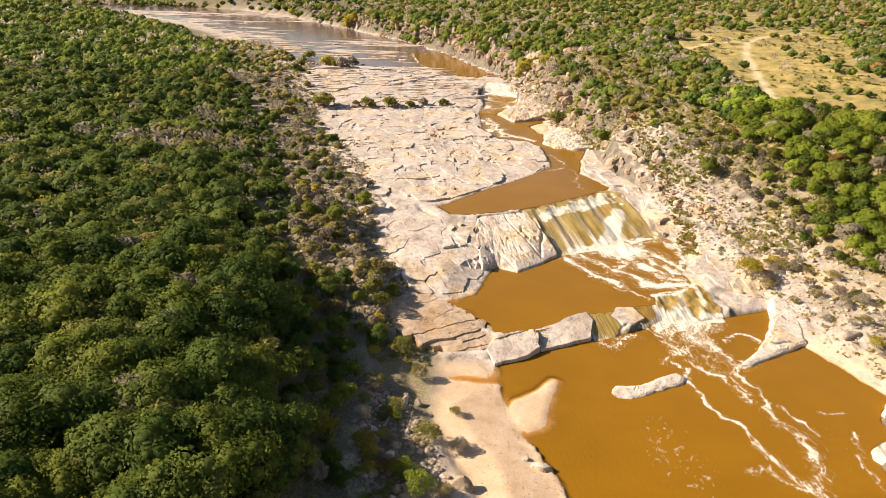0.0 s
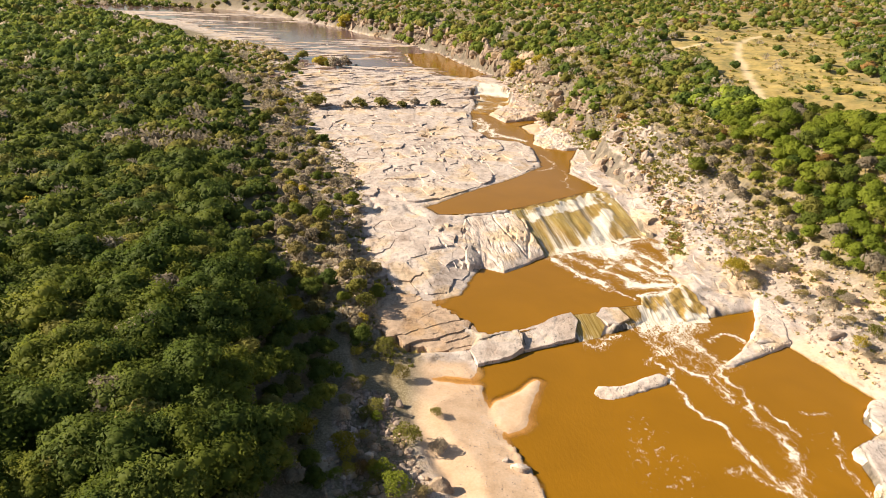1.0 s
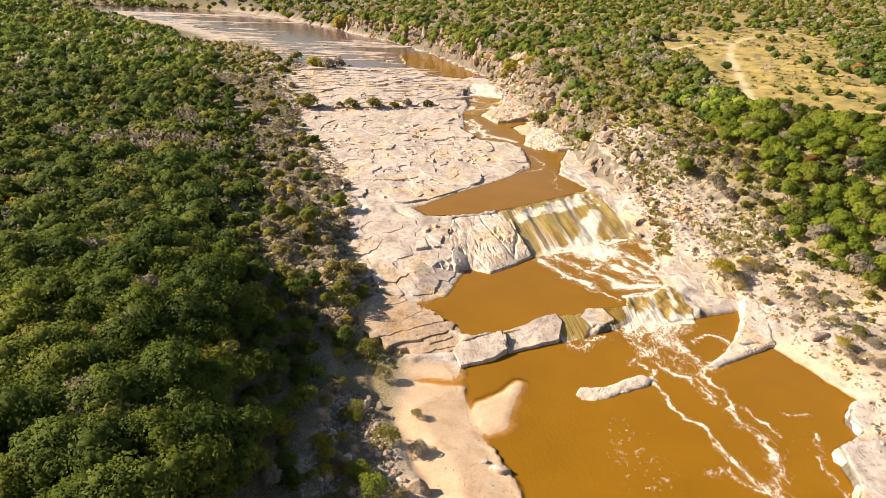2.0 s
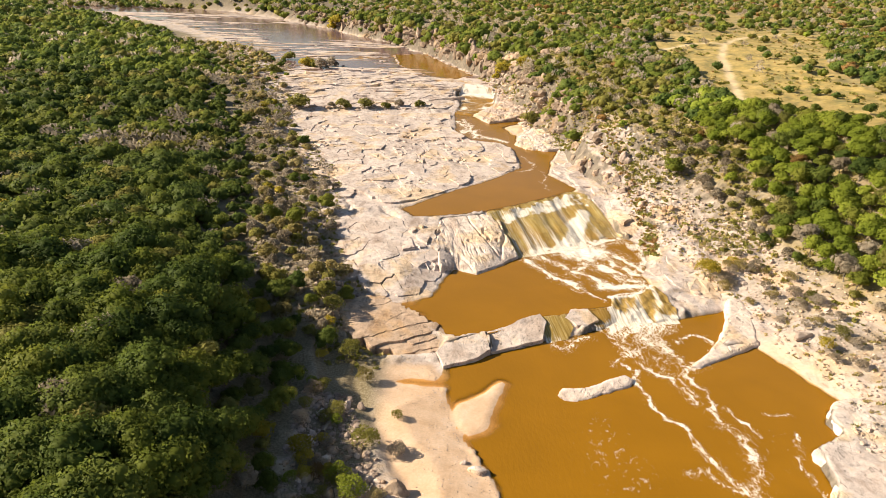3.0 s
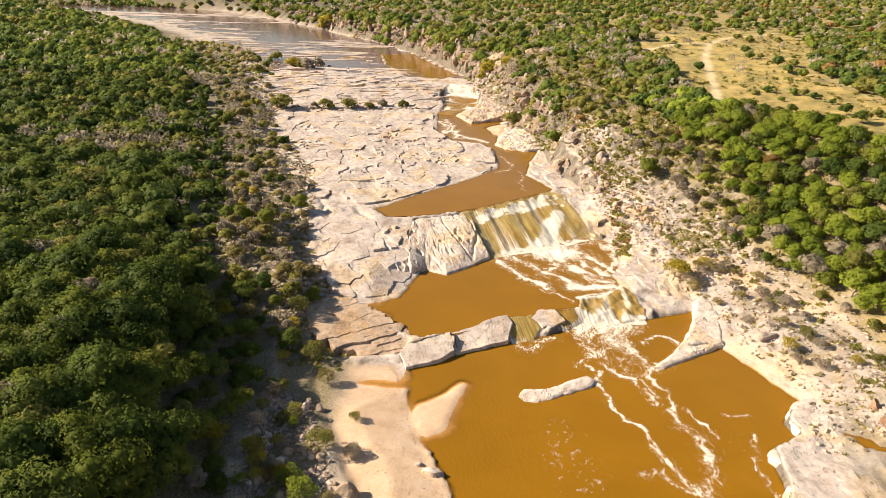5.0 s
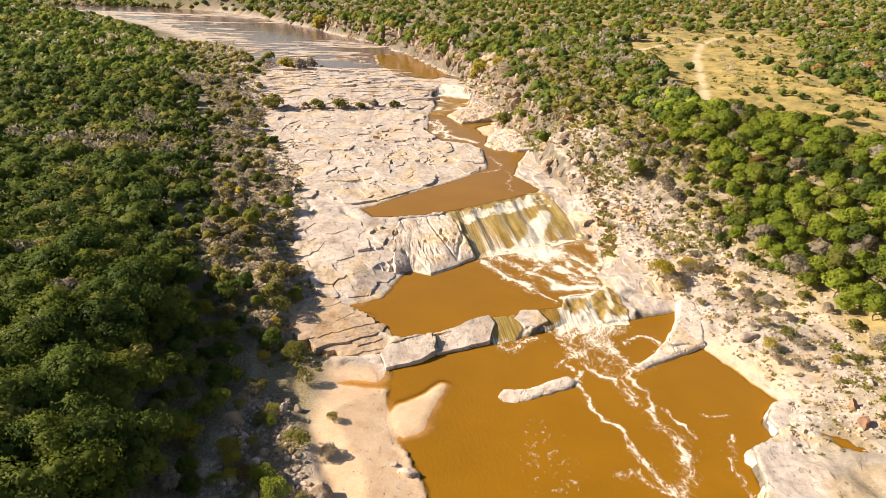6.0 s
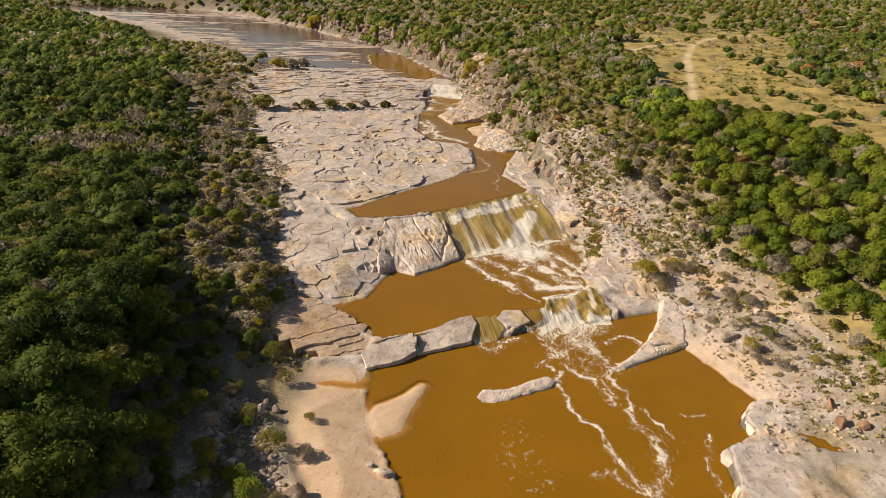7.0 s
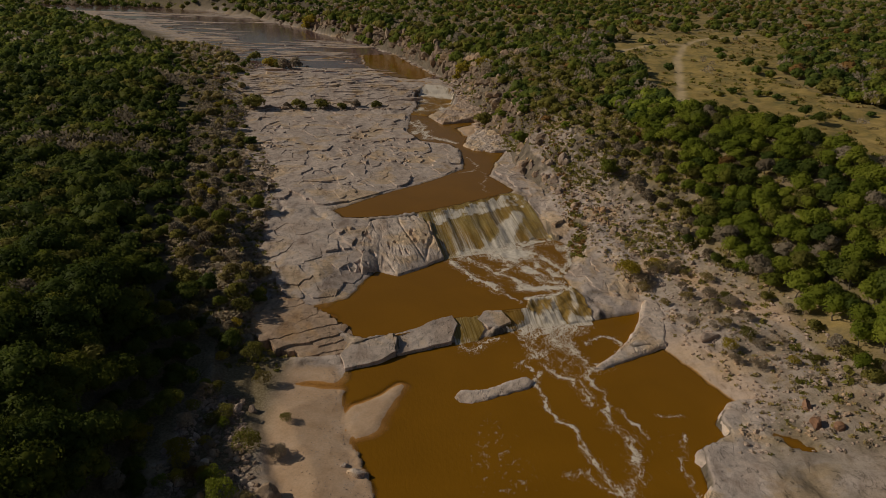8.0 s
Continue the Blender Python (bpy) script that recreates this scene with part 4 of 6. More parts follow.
water_sheet("water_lower_pool", POOL_LOW, LEVEL_LOW, 0.2, foam_low, "muddy ochre river pool with drifting foam", ripple=0.1, start=54.0)
water_sheet("water_middle_pool", POOL_MID, LEVEL_MID, 0.24, foam_mid, "muddy ochre pool below the waterfall", ripple=0.16, margin=0.6)
water_sheet("water_upper_pool", POOL_HIGH, LEVEL_HIGH, 0.35, foam_high, "muddy ochre channel above the waterfall", margin=0.5)
water_sheet("water_puddle", PUDDLE, 1.1, 0.3, lambda x, y: 0 * x, "brown puddle left in a hollow of the shelf", margin=0.8)
water_sheet("water_falls", FALLS, None, 0.18, foam_fall, "white and ochre water sliding over a mossy ledge", M_FALL, 0.4, lambda x, y: np.clip(0.75 + 0.5 * fbm(x, y, 4, 97), 0, 1), least=1.53)
water_sheet("water_cascade", CASCADE, None, 0.18, foam_cascade, "foaming cascade over a low rock step", M_FALL, 0.3, lambda x, y: 0.55 + 0 * x, least=0.03)
water_sheet("water_gap", GAP, None, 0.2, lambda x, y: np.clip(0.2 + 0.75 * smooth(2.2, 0.3, to_line([(35.5, 98.6), (39, 100.8)], x, y)) + 0.4 * fbm(x, y, 1.0, 98), 0, 1), "amber water slipping through a gap in the ledge", M_FALL, 0.3, lambda x, y: 0.3 + 0 * x, least=0.03)
water_sheet("water_spill", SPILL, None, 0.2, lambda x, y: np.clip(0.25 + 0.5 * fbm(x + 0.3 * y, 0.2 * y, 0.7, 86) + 0.3 * smooth(97, 94.6, y), 0, 1), "thin spill over a gap in the ledge", M_FALL, 0.3, lambda x, y: 0.8 + 0 * x, least=0.03)
water_sheet("water_rapids", RAPIDS, None, 0.6, lambda x, y: np.clip(0.46 + 0.65 * smooth(268, 281, y) + 0.6 * fbm(x, y, 4, 87), 0, 1.2), "white rapids below a small upper fall", M_FALL, 0.4)
water_sheet("water_brown_pool", POOL_FAR, LEVEL_FAR + 0.03, 1.0, lambda x, y: 0.2 * smooth(0.1, 0.6, fbm(x * 0.3, y, 10, 89)), "brown slack pool above the small upper fall", margin=1.5)
far_edge_w = [(x - 12, y) for y, x in ROCK_W if y >= 290]
far_edge_e = [(x, y) for y, x in ROCK_E if y >= 290]
water_sheet("water_upstream", far_edge_w + far_edge_e[::-1], LEVEL_FAR, 3.0, lambda x, y: 0.15 * smooth(0.1, 0.6, fbm(x * 0.3, y, 10, 88)), "shallow muddy river threading between rock strips", M_STREAM)


# ---- rocks ----
def stone_bm(seed, sx, sy, sz, cuts=2, flat=0.35):
    """A broken, weathered stone that sits on z = 0."""
    r = random.Random(seed)
    bm = bmesh.new()
    bmesh.ops.create_icosphere(bm, subdivisions=cuts, radius=1.0)
    planes = [(Vector((r.gauss(0, 1), r.gauss(0, 1), r.gauss(0, 0.8))).normalized(), r.uniform(0.45, 0.8)) for _ in range(11)]
    off = Vector((r.uniform(0, 50), r.uniform(0, 50), 0))
    for v in bm.verts:
        for n, far in planes:
            over = v.co.dot(n) - far
            if over > 0:
                v.co -= n * over * 0.9
        v.co *= 1 + 0.2 * noise.noise(v.co * 1.6 + off) + 0.06 * noise.noise(v.co * 5 + off)
        v.co.x, v.co.y, v.co.z = v.co.x * sx, v.co.y * sy, (v.co.z + flat) * sz
    return bm


def boulder(x, y, sx, sy, sz, mat, label, seed, turn=0.0, name="boulder", group=""):
    bm = stone_bm(seed, sx / 2, sy / 2, sz / 1.35, 3 if sx > 2 else 2)
    me = bpy.data.meshes.new(name)
    bm.to_mesh(me)
    bm.free()
    me.materials.append(mat)
    ob = tagged(new(name, me), label, "boulder", group)
    ob.matrix_basis = pose(x, y, ground_at(x, y) - 0.25 * sz, 0, 0, turn)
    return ob


def slab(name, outline, low, high, mat, label, seed, tilt=(0.0, 0.0), rough=0.06, category="rock", step=0.22, soft=False, edge=0.12, beds=0.75):
    """A bedded rock mass with broken sides over an outline, standing from low to high."""
    p = np.array(outline, float)
    mid = p.mean(0)
    xs, ys = np.arange(p[:, 0].min() - 0.6, p[:, 0].max() + 0.6, step), np.arange(p[:, 1].min() - 0.6, p[:, 1].max() + 0.6, step)
    r = np.random.default_rng(seed)
    x, y = (v.ravel() for v in np.meshgrid(xs, ys))
    x, y = x + r.uniform(-0.2, 0.2, len(x)) * step, y + r.uniform(-0.2, 0.2, len(y)) * step
    d = -signed(outline, x, y) + 0.22 * fbm(x, y, 1.9, seed) + 0.06 * fbm(x, y, 0.6, seed + 1)
    top = high + tilt[0] * (x - mid[0]) + tilt[1] * (y - mid[1]) + rough * fbm(x, y, 3.0, seed + 2) + 0.4 * rough * fbm(x, y, 0.8, seed + 4)
    bed = 0.17
    k = np.floor(top / bed)
    top = top + ((k + smooth(0.6, 0.95, top / bed - k)) * bed - top) * beds
    top = top - 0.12 * smooth(0.06, 0.01, np.abs(fbm(x, y, 3.4, seed + 3)))
    z = low + (top - low) * (0.85 * smooth(-0.3, edge, d) + 0.15 * smooth(0.0, edge + 0.5, d))
    keep = d > -0.7
    quads = grid_faces(len(xs), len(ys))
    quads = quads[keep[quads].all(1)]
    used = np.unique(quads)
    index = np.zeros(len(x), int)
    index[used] = np.arange(len(used))
    return tagged(new(name, mesh_of(name, np.stack([x, y, z], 1)[used], index[quads], mat, soft)), label, category)


slab("island_rock", [(25.2, 79.6), (26.3, 81.2), (29, 81.3), (31.4, 82.0), (33.3, 83.6), (36.0, 84.6), (37.3, 83.6), (36.2, 82.0), (31.7, 79.9), (27.8, 78.0), (25.9, 78.3)],
     -0.8, 0.42, M_ROCK, "low whitish limestone islet in the muddy pool", 3, (0.0, 0.06))
slab("wedge_rock", [(60.2, 108.6), (62.6, 107.6), (62.4, 102.3), (59.6, 93.8), (53.3, 90.2), (47.9, 87.2), (46.6, 87.2), (50.7, 91.5), (54.1, 95.6), (57.6, 101.8)],
     -0.8, 0.95, M_ROCK, "pale wedge of limestone running into the pool", 9, (0.0, 0.055), 0.05, edge=0.12)
slab("shoal_rock", [(50.5, 89.4), (50.2, 90.4), (52.2, 91.9), (53.4, 91.8), (52.6, 90.4)], -0.6, 0.35, M_ROCK, "small foam-washed rock in the pool", 10)
slab("shelf_rock", [(64.9, 78.9), (62.6, 77.8), (61, 76), (60.2, 74), (60.0, 71.9), (60.9, 70.2), (63, 69.4), (65.2, 70.6), (66, 72.2), (69.5, 71), (72, 72), (72.5, 76), (69, 79.4)], -0.8, 1.0, M_ROCK,
     "smooth whitish rounded limestone lobe at the water", 11, (0.012, 0.0), 0.05, step=0.3, soft=True)
slab("shelf_rock", [(54.2, 66.4), (55.0, 67.9), (56.8, 69.0), (59, 69.2), (61, 68.6), (64.4, 68.2), (66.4, 66.0), (67.0, 63.2), (66, 60.8), (60, 57), (53, 56), (53.0, 60), (54.6, 62.4), (55.3, 64.2)], -0.8, 0.9, M_ROCK,
     "smooth whitish rounded limestone lobe at the water", 12, (0.015, 0.0), 0.05, step=0.3, soft=True)
def ragged(outline, wander, spacing=0.45, seed=7):
    """An outline with a broken edge."""
    c, ring = np.array(outline, float), []
    for a, b in zip(c, np.roll(c, -1, 0)):
        n = max(1, int(np.hypot(*(b - a)) / spacing))
        ring += [a + (b - a) * k / n for k in range(n)]
    ring = np.array(ring)
    x, y = ring.T
    jag = np.stack([fbm(x, y, 2.4, seed) + 0.5 * fbm(x, y, 0.8, seed + 2), fbm(x, y, 2.4, seed + 1) + 0.5 * fbm(x, y, 0.8, seed + 3)], 1)
    return ring + wander * jag


def bed_of_rock(outline, low, high, mat, label, seed, tilt=(0.0, 0.0), wander=0.5, name="bedding_ledge", group="thin beds by the pool"):
    """One flat bed with a sharp broken edge."""
    ring = ragged(outline, wander, 0.35, seed)
    mid, n = ring.mean(0), len(ring)
    verts, faces = [], []
    for grow, z in ((1.0, low), (1.0, high - 0.04), (0.988, high), (0.82, high), (0.5, high)):
        q = mid + (ring - mid) * grow
        top = z + (q - mid) @ np.array(tilt) + (0.05 * fbm(q[:, 0], q[:, 1], 1.6, seed + 5) if z > low else 0)
        verts += [(*a, h) for a, h in zip(q, top)]
    for k in range(4):
        faces += [(k * n + a, k * n + (a + 1) % n, (k + 1) * n + (a + 1) % n, (k + 1) * n + a) for a in range(n)]
    verts.append((*mid, high))
    faces += [(4 * n + a, 4 * n + (a + 1) % n, 5 * n) for a in range(n)]
    me = bpy.data.meshes.new(name)
    me.from_pydata(verts, [], faces)
    me.materials.append(mat)
    return tagged(new(name, me), label, "rock", group)


slab("channel_rock", [(23.5, 240.5), (26.5, 233.5), (33, 236.8), (40, 241), (46, 249), (45, 264), (40, 282), (35.5, 288), (33.5, 276), (32, 262), (27, 250)], 4.0, 7.6, M_BANK,
     "sculpted grey limestone mass beside the upper rapids", 14, (0.06, 0.045), 0.45, step=0.4, edge=0.5, beds=0.7)
slab("channel_rock", [(32.2, 203.8), (34.4, 212), (38.4, 223.6), (43.5, 219), (46.4, 208), (46.0, 197.6), (41, 196), (35, 198.2)], 4.6, 6.3, M_ROCK,
     "whitish broken limestone point at the channel's bend", 15, (0.06, 0.04), 0.4, step=0.3, edge=0.2, beds=0.75)
# the bare face beside the falls
def face_rock():
    step = 0.2
    xs, ys = np.arange(7.5, 26.5, step), np.arange(114.5, 142, step)
    x, y = (v.ravel() for v in np.meshgrid(xs, ys))
    d = signed(FACE, x, y) + 0.4 * fbm(x, y, 2.0, 136)
    low = height(x, y)[0] - 0.25
    z = low + (face_shape(x, y) - low) * smooth(0.15, -0.3, d)
    quads = grid_faces(len(xs), len(ys))
    quads = quads[(d < 0.5)[quads].all(1)]
    used = np.unique(quads)
    index = np.zeros(len(x), int)
    index[used] = np.arange(len(used))
    me = mesh_of("ledge_face", np.stack([x, y, z], 1)[used], index[quads], M_ROCK, False)
    tagged(new("ledge_face", me), "pale fluted limestone face beside the falls", "rock")


face_rock()
for k, (high, dip, label) in enumerate(((1.25, 0.24, "whitish weathered limestone dam slab between two pools"), (1.25, 0.24, "long whitish limestone dam slab between two pools"), (1.4, 0.22, "short grooved limestone block beside the cascade"))):
    bed_of_rock(DAM_SLABS[k], -0.6, high, M_ROCK, label, 301 + 11 * k, (-0.08, dip), 0.2, "ledge_slab", "slabs of the rock dam")
# thin beds that step down along the left shore of the middle pool
for k in range(17):
    slant = 0.07 * math.sin(k * 1.9)
    tip, back, across = Vector((0.0 + 0.74 * k + 0.25 * math.sin(k * 3.1), 103.4 - 0.68 * k)), Vector((-0.97, -0.22 + slant)), Vector((0.22 - slant, -0.97))
    long = 7.5 + 3.2 * math.sin(k * 2.3) + 0.12 * k
    a, b, c, d = tip - across * 1.2, tip + across * (1.0 + 0.3 * math.sin(k * 4.7)), tip + back * long + across * 2.6, tip + back * (long + 1.5) - across * 0.8
    bed_of_rock([tuple(p) for p in (a, b, c, d)], 0.1, 2.68 - 0.078 * k - 0.11 * max(0, k - 11) + 0.06 * math.sin(k * 1.7), M_BED, "thin brownish limestone bed stepping down to the pool", 20 + 7 * k, (-0.004, 0.085))

boulder(66.2, 93.6, 3.6, 2.2, 1.7, M_BOULDER, "large grey limestone boulder on the rubble bank", 31, 20)
boulder(72.2, 75.2, 2.3, 1.9, 1.7, M_RED, "reddish brown boulder on the pale shelf", 32, 10)
boulder(71.6, 71.6, 2.6, 1.8, 1.6, M_RED, "reddish brown boulder with a split dark face", 33, 70)
boulder(73.8, 70.3, 2.0, 1.7, 1.2, M_RED, "reddish brown boulder beside a larger one", 34, 40)
boulder(74.2, 72.6, 1.7, 1.6, 1.1, M_BOULDER, "grey boulder among reddish ones", 35, 10)
boulder(13.3, 63.6, 3.0, 1.5, 1.1, M_ROCK, "whitish boulder on the sand at the water's edge", 36, -15)
boulder(11.8, 64.9, 1.2, 0.9, 0.5, M_ROCK, "small whitish stone on the sand", 37, 35)
boulder(4.2, 59.4, 3.4, 2.4, 1.8, M_BOULDER, "broad grey boulder in the rubble pile", 38, 25)
rng = random.Random(77)
for k in range(70):
    x, y = rng.uniform(-7, 5), rng.uniform(53, 77)
    if x > 4.5 - (y - 56) * 0.28:
        continue
    s = rng.uniform(0.45, 1.6)
    boulder(x, y, s * rng.uniform(1, 1.5), s, s * rng.uniform(0.55, 0.9), M_BOULDER if rng.random() < 0.6 else M_ROCK, "grey limestone boulder in the rubble at the wood's edge", 100 + k, rng.uniform(0, 180), group="rubble boulders")
for k in range(46):
    y = rng.uniform(70, 150)
    x = rng.uniform(along(ROCK_E, y) + 2, along(TOE_E, y) + 4)
    s = rng.uniform(0.5, 1.3)
    boulder(x, y, s * rng.uniform(1, 1.6), s, s * rng.uniform(0.5, 0.8), M_BANK, "rounded pale stone on the dry rubble bank", 200 + k, rng.uniform(0, 180), group="bank stones")
for k in range(70):
    y = 165 + 260 * rng.random() ** 1.3
    x = along(ROCK_E, y) + rng.uniform(0.5, 9)
    s = rng.uniform(1.6, 4.6)
    boulder(x, y, s * rng.uniform(1, 1.4), s, s * rng.uniform(0.7, 1.0), M_BOULDER if rng.random() < 0.55 else M_CRAG, "blocky limestone crag on the steep far bank", 300 + k, rng.uniform(0, 180), group="bank crags")


for k in range(64):
    y = 285 + 270 * rng.random() ** 1.2
    x = along(ROCK_E, y) + rng.uniform(0.5, 6)
    s = rng.uniform(3.0, 5.5) * (1 + 0.001 * (y - 285))
    boulder(x, y, s * 1.15, s * rng.uniform(0.7, 1.0), s * rng.uniform(0.8, 1.15), M_CRAG if rng.random() < 0.6 else M_BOULDER, "tall jointed crag of the dark river cliff", 500 + k, rng.uniform(0, 180), group="bank crags")
for x, y, d in ((39.5, 300, 6.5), (44, 297, 5.5), (48, 293, 5.0), (53, 288, 4.5), (41, 290, 4.5), (57, 284, 4.0)):
    boulder(x, y, 1.2 * d, d, 0.85 * d, M_BED, "pale outcrop block standing above the rapids", 600 + int(x), 20 * x, group="pale outcrop")
for k in range(44):
    s = rng.random()
    x, y = np.interp(s, (0, 0.3, 0.6, 1), (46, 50, 56, 64)), np.interp(s, (0, 0.3, 0.6, 1), (176, 160, 142, 126))
    x, y = float(x) + rng.uniform(0.5, 4.5), float(y) + rng.uniform(-2, 2)
    d = rng.uniform(0.8, 2.3)
    boulder(x, y, d * rng.uniform(1, 1.3), d, d * rng.uniform(0.6, 0.9), M_BED if k % 3 else M_BOULDER, "broken limestone block along the bank's ledge", 400 + k, rng.uniform(0, 180), group="ledge blocks")


def scatter_stones(name, count, spot, sizes, mat, label, seed):
    """Loose stones that nobody could count, in one mesh."""
    r = np.random.default_rng(seed)
    bm = bmesh.new()
    bmesh.ops.create_icosphere(bm, subdivisions=1, radius=1.0)
    base = np.array([v.co[:] for v in bm.verts])
    tri = np.array([[v.index for v in f.verts] for f in bm.faces])
    bm.free()
    xy = spot(r, count)
    z = height(xy[:, 0], xy[:, 1])[0]
    verts, faces = [], []
    for k, ((x, y), h) in enumerate(zip(xy, z)):
        s = sizes[0] + (sizes[1] - sizes[0]) * r.random() ** 2.5
        v = base * (1 + 0.35 * (r.random((len(base), 1)) - 0.5)) * (s * r.uniform(0.7, 1.3), s * r.uniform(0.7, 1.3), s * r.uniform(0.4, 0.8))
        a = r.uniform(0, 6.28)
        v = np.stack([v[:, 0] * np.cos(a) - v[:, 1] * np.sin(a), v[:, 0] * np.sin(a) + v[:, 1] * np.cos(a), v[:, 2]], 1)
        verts.append(v + (x, y, h + 0.1 * s))
        faces.append(tri + k * len(base))
    return tagged(new(name, mesh_of(name, np.concatenate(verts), np.concatenate(faces), mat)), label, "stones", kind="stuff")


def bank_spot(r, n):
    y = r.uniform(66, 165, n)
    a, b = along(ROCK_E, y) + 1.5, along(TOE_E, y) + 6
    return np.stack([a + (b - a) * r.random(n), y], 1)


def rubble_spot(r, n):
    y = r.uniform(54, 78, n)
    return np.stack([-9 + (13.5 - (y - 54) * 0.33) * r.random(n), y], 1)


def west_spot(r, n):
    y = r.uniform(94, 240, n)
    a, b = along(WOOD_EDGE, y), along(ROCK_W, y) + 5
    return np.stack([a + (b - a) * r.random(n), y], 1)


scatter_stones("bank_rubble", 3000, bank_spot, (0.07, 0.42), M_BANK, "loose grey rubble on the dry bank", 1)
scatter_stones("wood_edge_rubble", 900, rubble_spot, (0.12, 0.5), M_BOULDER, "loose grey rubble below the wood", 2)
def cliff_spot(r, n):
    y = 205 + 420 * r.random(n) ** 1.1
    return np.stack([along(ROCK_E, y) + 1 + (along(TOE_E, y) - along(ROCK_E, y) + 3) * r.random(n), y], 1)


def point_spot(r, n):
    y = r.uniform(205, 300, n)
    return np.stack([along(ROCK_E, y) - 4 + 10 * r.random(n), y], 1)


def shelf_spot(r, n):
    y = r.uniform(112, 200, n)
    a, b = along(ROCK_E, y) + 2, along(PINK_EDGE, y) + 3
    return np.stack([a + (b - a) * r.random(n) ** 0.7, y], 1)


def islet_spot(r, n):
    x = r.uniform(-45, 12, n)
    y = 251 + 0.08 * (x + 40) + r.normal(0, 1.3, n)
    far = r.random(n) < 0.4
    return np.stack([np.where(far, r.uniform(-66, -36, n), x), np.where(far, r.normal(333, 3.5, n), y)], 1)


scatter_stones("cliff_blocks", 1300, cliff_spot, (0.6, 3.0), M_CRAG, "broken brownish blocks of the river cliff", 8)
scatter_stones("shore_blocks", 520, point_spot, (0.25, 1.4), M_BANK, "pale tumbled blocks along the upper channel", 9)
scatter_stones("shelf_blocks", 480, shelf_spot, (0.1, 0.7), M_BANK, "loose pinkish blocks on the sloping shelf", 10)
scatter_stones("islet_blocks", 260, islet_spot, (0.3, 1.3), M_BOULDER, "dark loose rocks round the river bushes", 11)
def sand_spot(r, n):
    y = r.uniform(54, 86, n)
    return np.stack([np.interp(y, (54, 62, 70, 78, 86), (17, 15, 11.5, 9.6, 8.5)) - 0.3 - 9 * r.random(n) ** 2.2, y], 1)


scatter_stones("sand_pebbles", 1100, sand_spot, (0.03, 0.1), M_BANK, "small grey stones strewn on the sand bar", 12)
scatter_stones("west_bank_rubble", 700, west_spot, (0.2, 0.9), M_BOULDER, "loose limestone blocks under the scrub", 3)


# ---- plants ----
def sphere_points(r, n, low=-0.35):
    z = r.uniform(low, 1, n)
    a = r.uniform(0, 2 * np.pi, n)
    s = np.sqrt(1 - z * z)
    return np.stack([s * np.cos(a), s * np.sin(a), z], 1)


def leaf_tris(r, at, out, size, wild=0.75):
    """Small leaf sprays round the given places, as triangles that mostly face outwards."""
    n = out + wild * r.normal(size=at.shape)
    n /= np.linalg.norm(n, axis=1)[:, None]
    a = np.cross(n, r.normal(size=at.shape))
    a /= np.linalg.norm(a, axis=1)[:, None] + 1e-9
    b = np.cross(n, a)
    s = (size * r.uniform(0.55, 1.35, len(at)))[:, None]
    tip = 0.5 * s
    v = np.stack([at - a * tip - b * tip * r.uniform(0.2, 0.8, (len(at), 1)), at + a * tip - b * tip * r.uniform(0.2, 0.8, (len(at), 1)), at + b * tip * r.uniform(0.7, 1.3, (len(at), 1)) - n * tip * 0.3], 1)
    lit = out + 0.42 * n
    lit /= np.linalg.norm(lit, axis=1)[:, None]
    return v.reshape(-1, 3), np.arange(3 * len(at)).reshape(-1, 3), np.repeat(lit, 3, 0)


def ico(cuts):
    bm = bmesh.new()
    bmesh.ops.create_icosphere(bm, subdivisions=cuts, radius=1.0)
    v, f = np.array([v.co[:] for v in bm.verts]), np.array([[x.index for x in q.verts] for q in bm.faces])
    bm.free()
    return v, f


ICO = {1: ico(1), 2: ico(2)}


def crown_arrays(seed, leaves, size, wide, tall, base, lobes, cuts=1, core=0.8, wild=0.75):
    """A domed crown of lobes, each a heart under a shell of leaf sprays: places, faces and how each leaf faces the light."""
    r = np.random.default_rng(seed)
    way = sphere_points(r, lobes, -0.05)
    reach = r.uniform(0.5, 0.82, (lobes, 1))
    mid = way * reach * (wide / 2, wide / 2, tall * 0.52) + (0, 0, base + tall * 0.34)
    rad = r.uniform(0.11, 0.21, lobes) * wide
    mid = np.concatenate([mid, [(0, 0, base + tall * 0.42)]])
    rad = np.append(rad, wide * 0.33)
    pick = r.choice(lobes + 1, leaves, p=rad**2 / (rad**2).sum())
    out = sphere_points(r, leaves, -0.45)
    at = mid[pick] + out * (rad[pick] * r.uniform(0.86, 1.1, leaves))[:, None] * (1, 1, 0.88)
    dome = at - (0, 0, base + tall * 0.2)
    dome /= np.linalg.norm(dome, axis=1)[:, None]
    verts, tris, lit = leaf_tris(r, at, 0.72 * out + 0.4 * dome, size, wild)
    if core > 0:
        bv, bf = ICO[cuts]
        lit = np.concatenate([lit, np.tile(bv, (len(mid), 1))])
        tris = np.concatenate([tris] + [bf + len(verts) + k * len(bv) for k in range(len(mid))])
        verts = np.concatenate([verts] + [m + bv * q * core * (1, 1, 0.85) for m, q in zip(mid, rad)])
    return verts, tris, lit


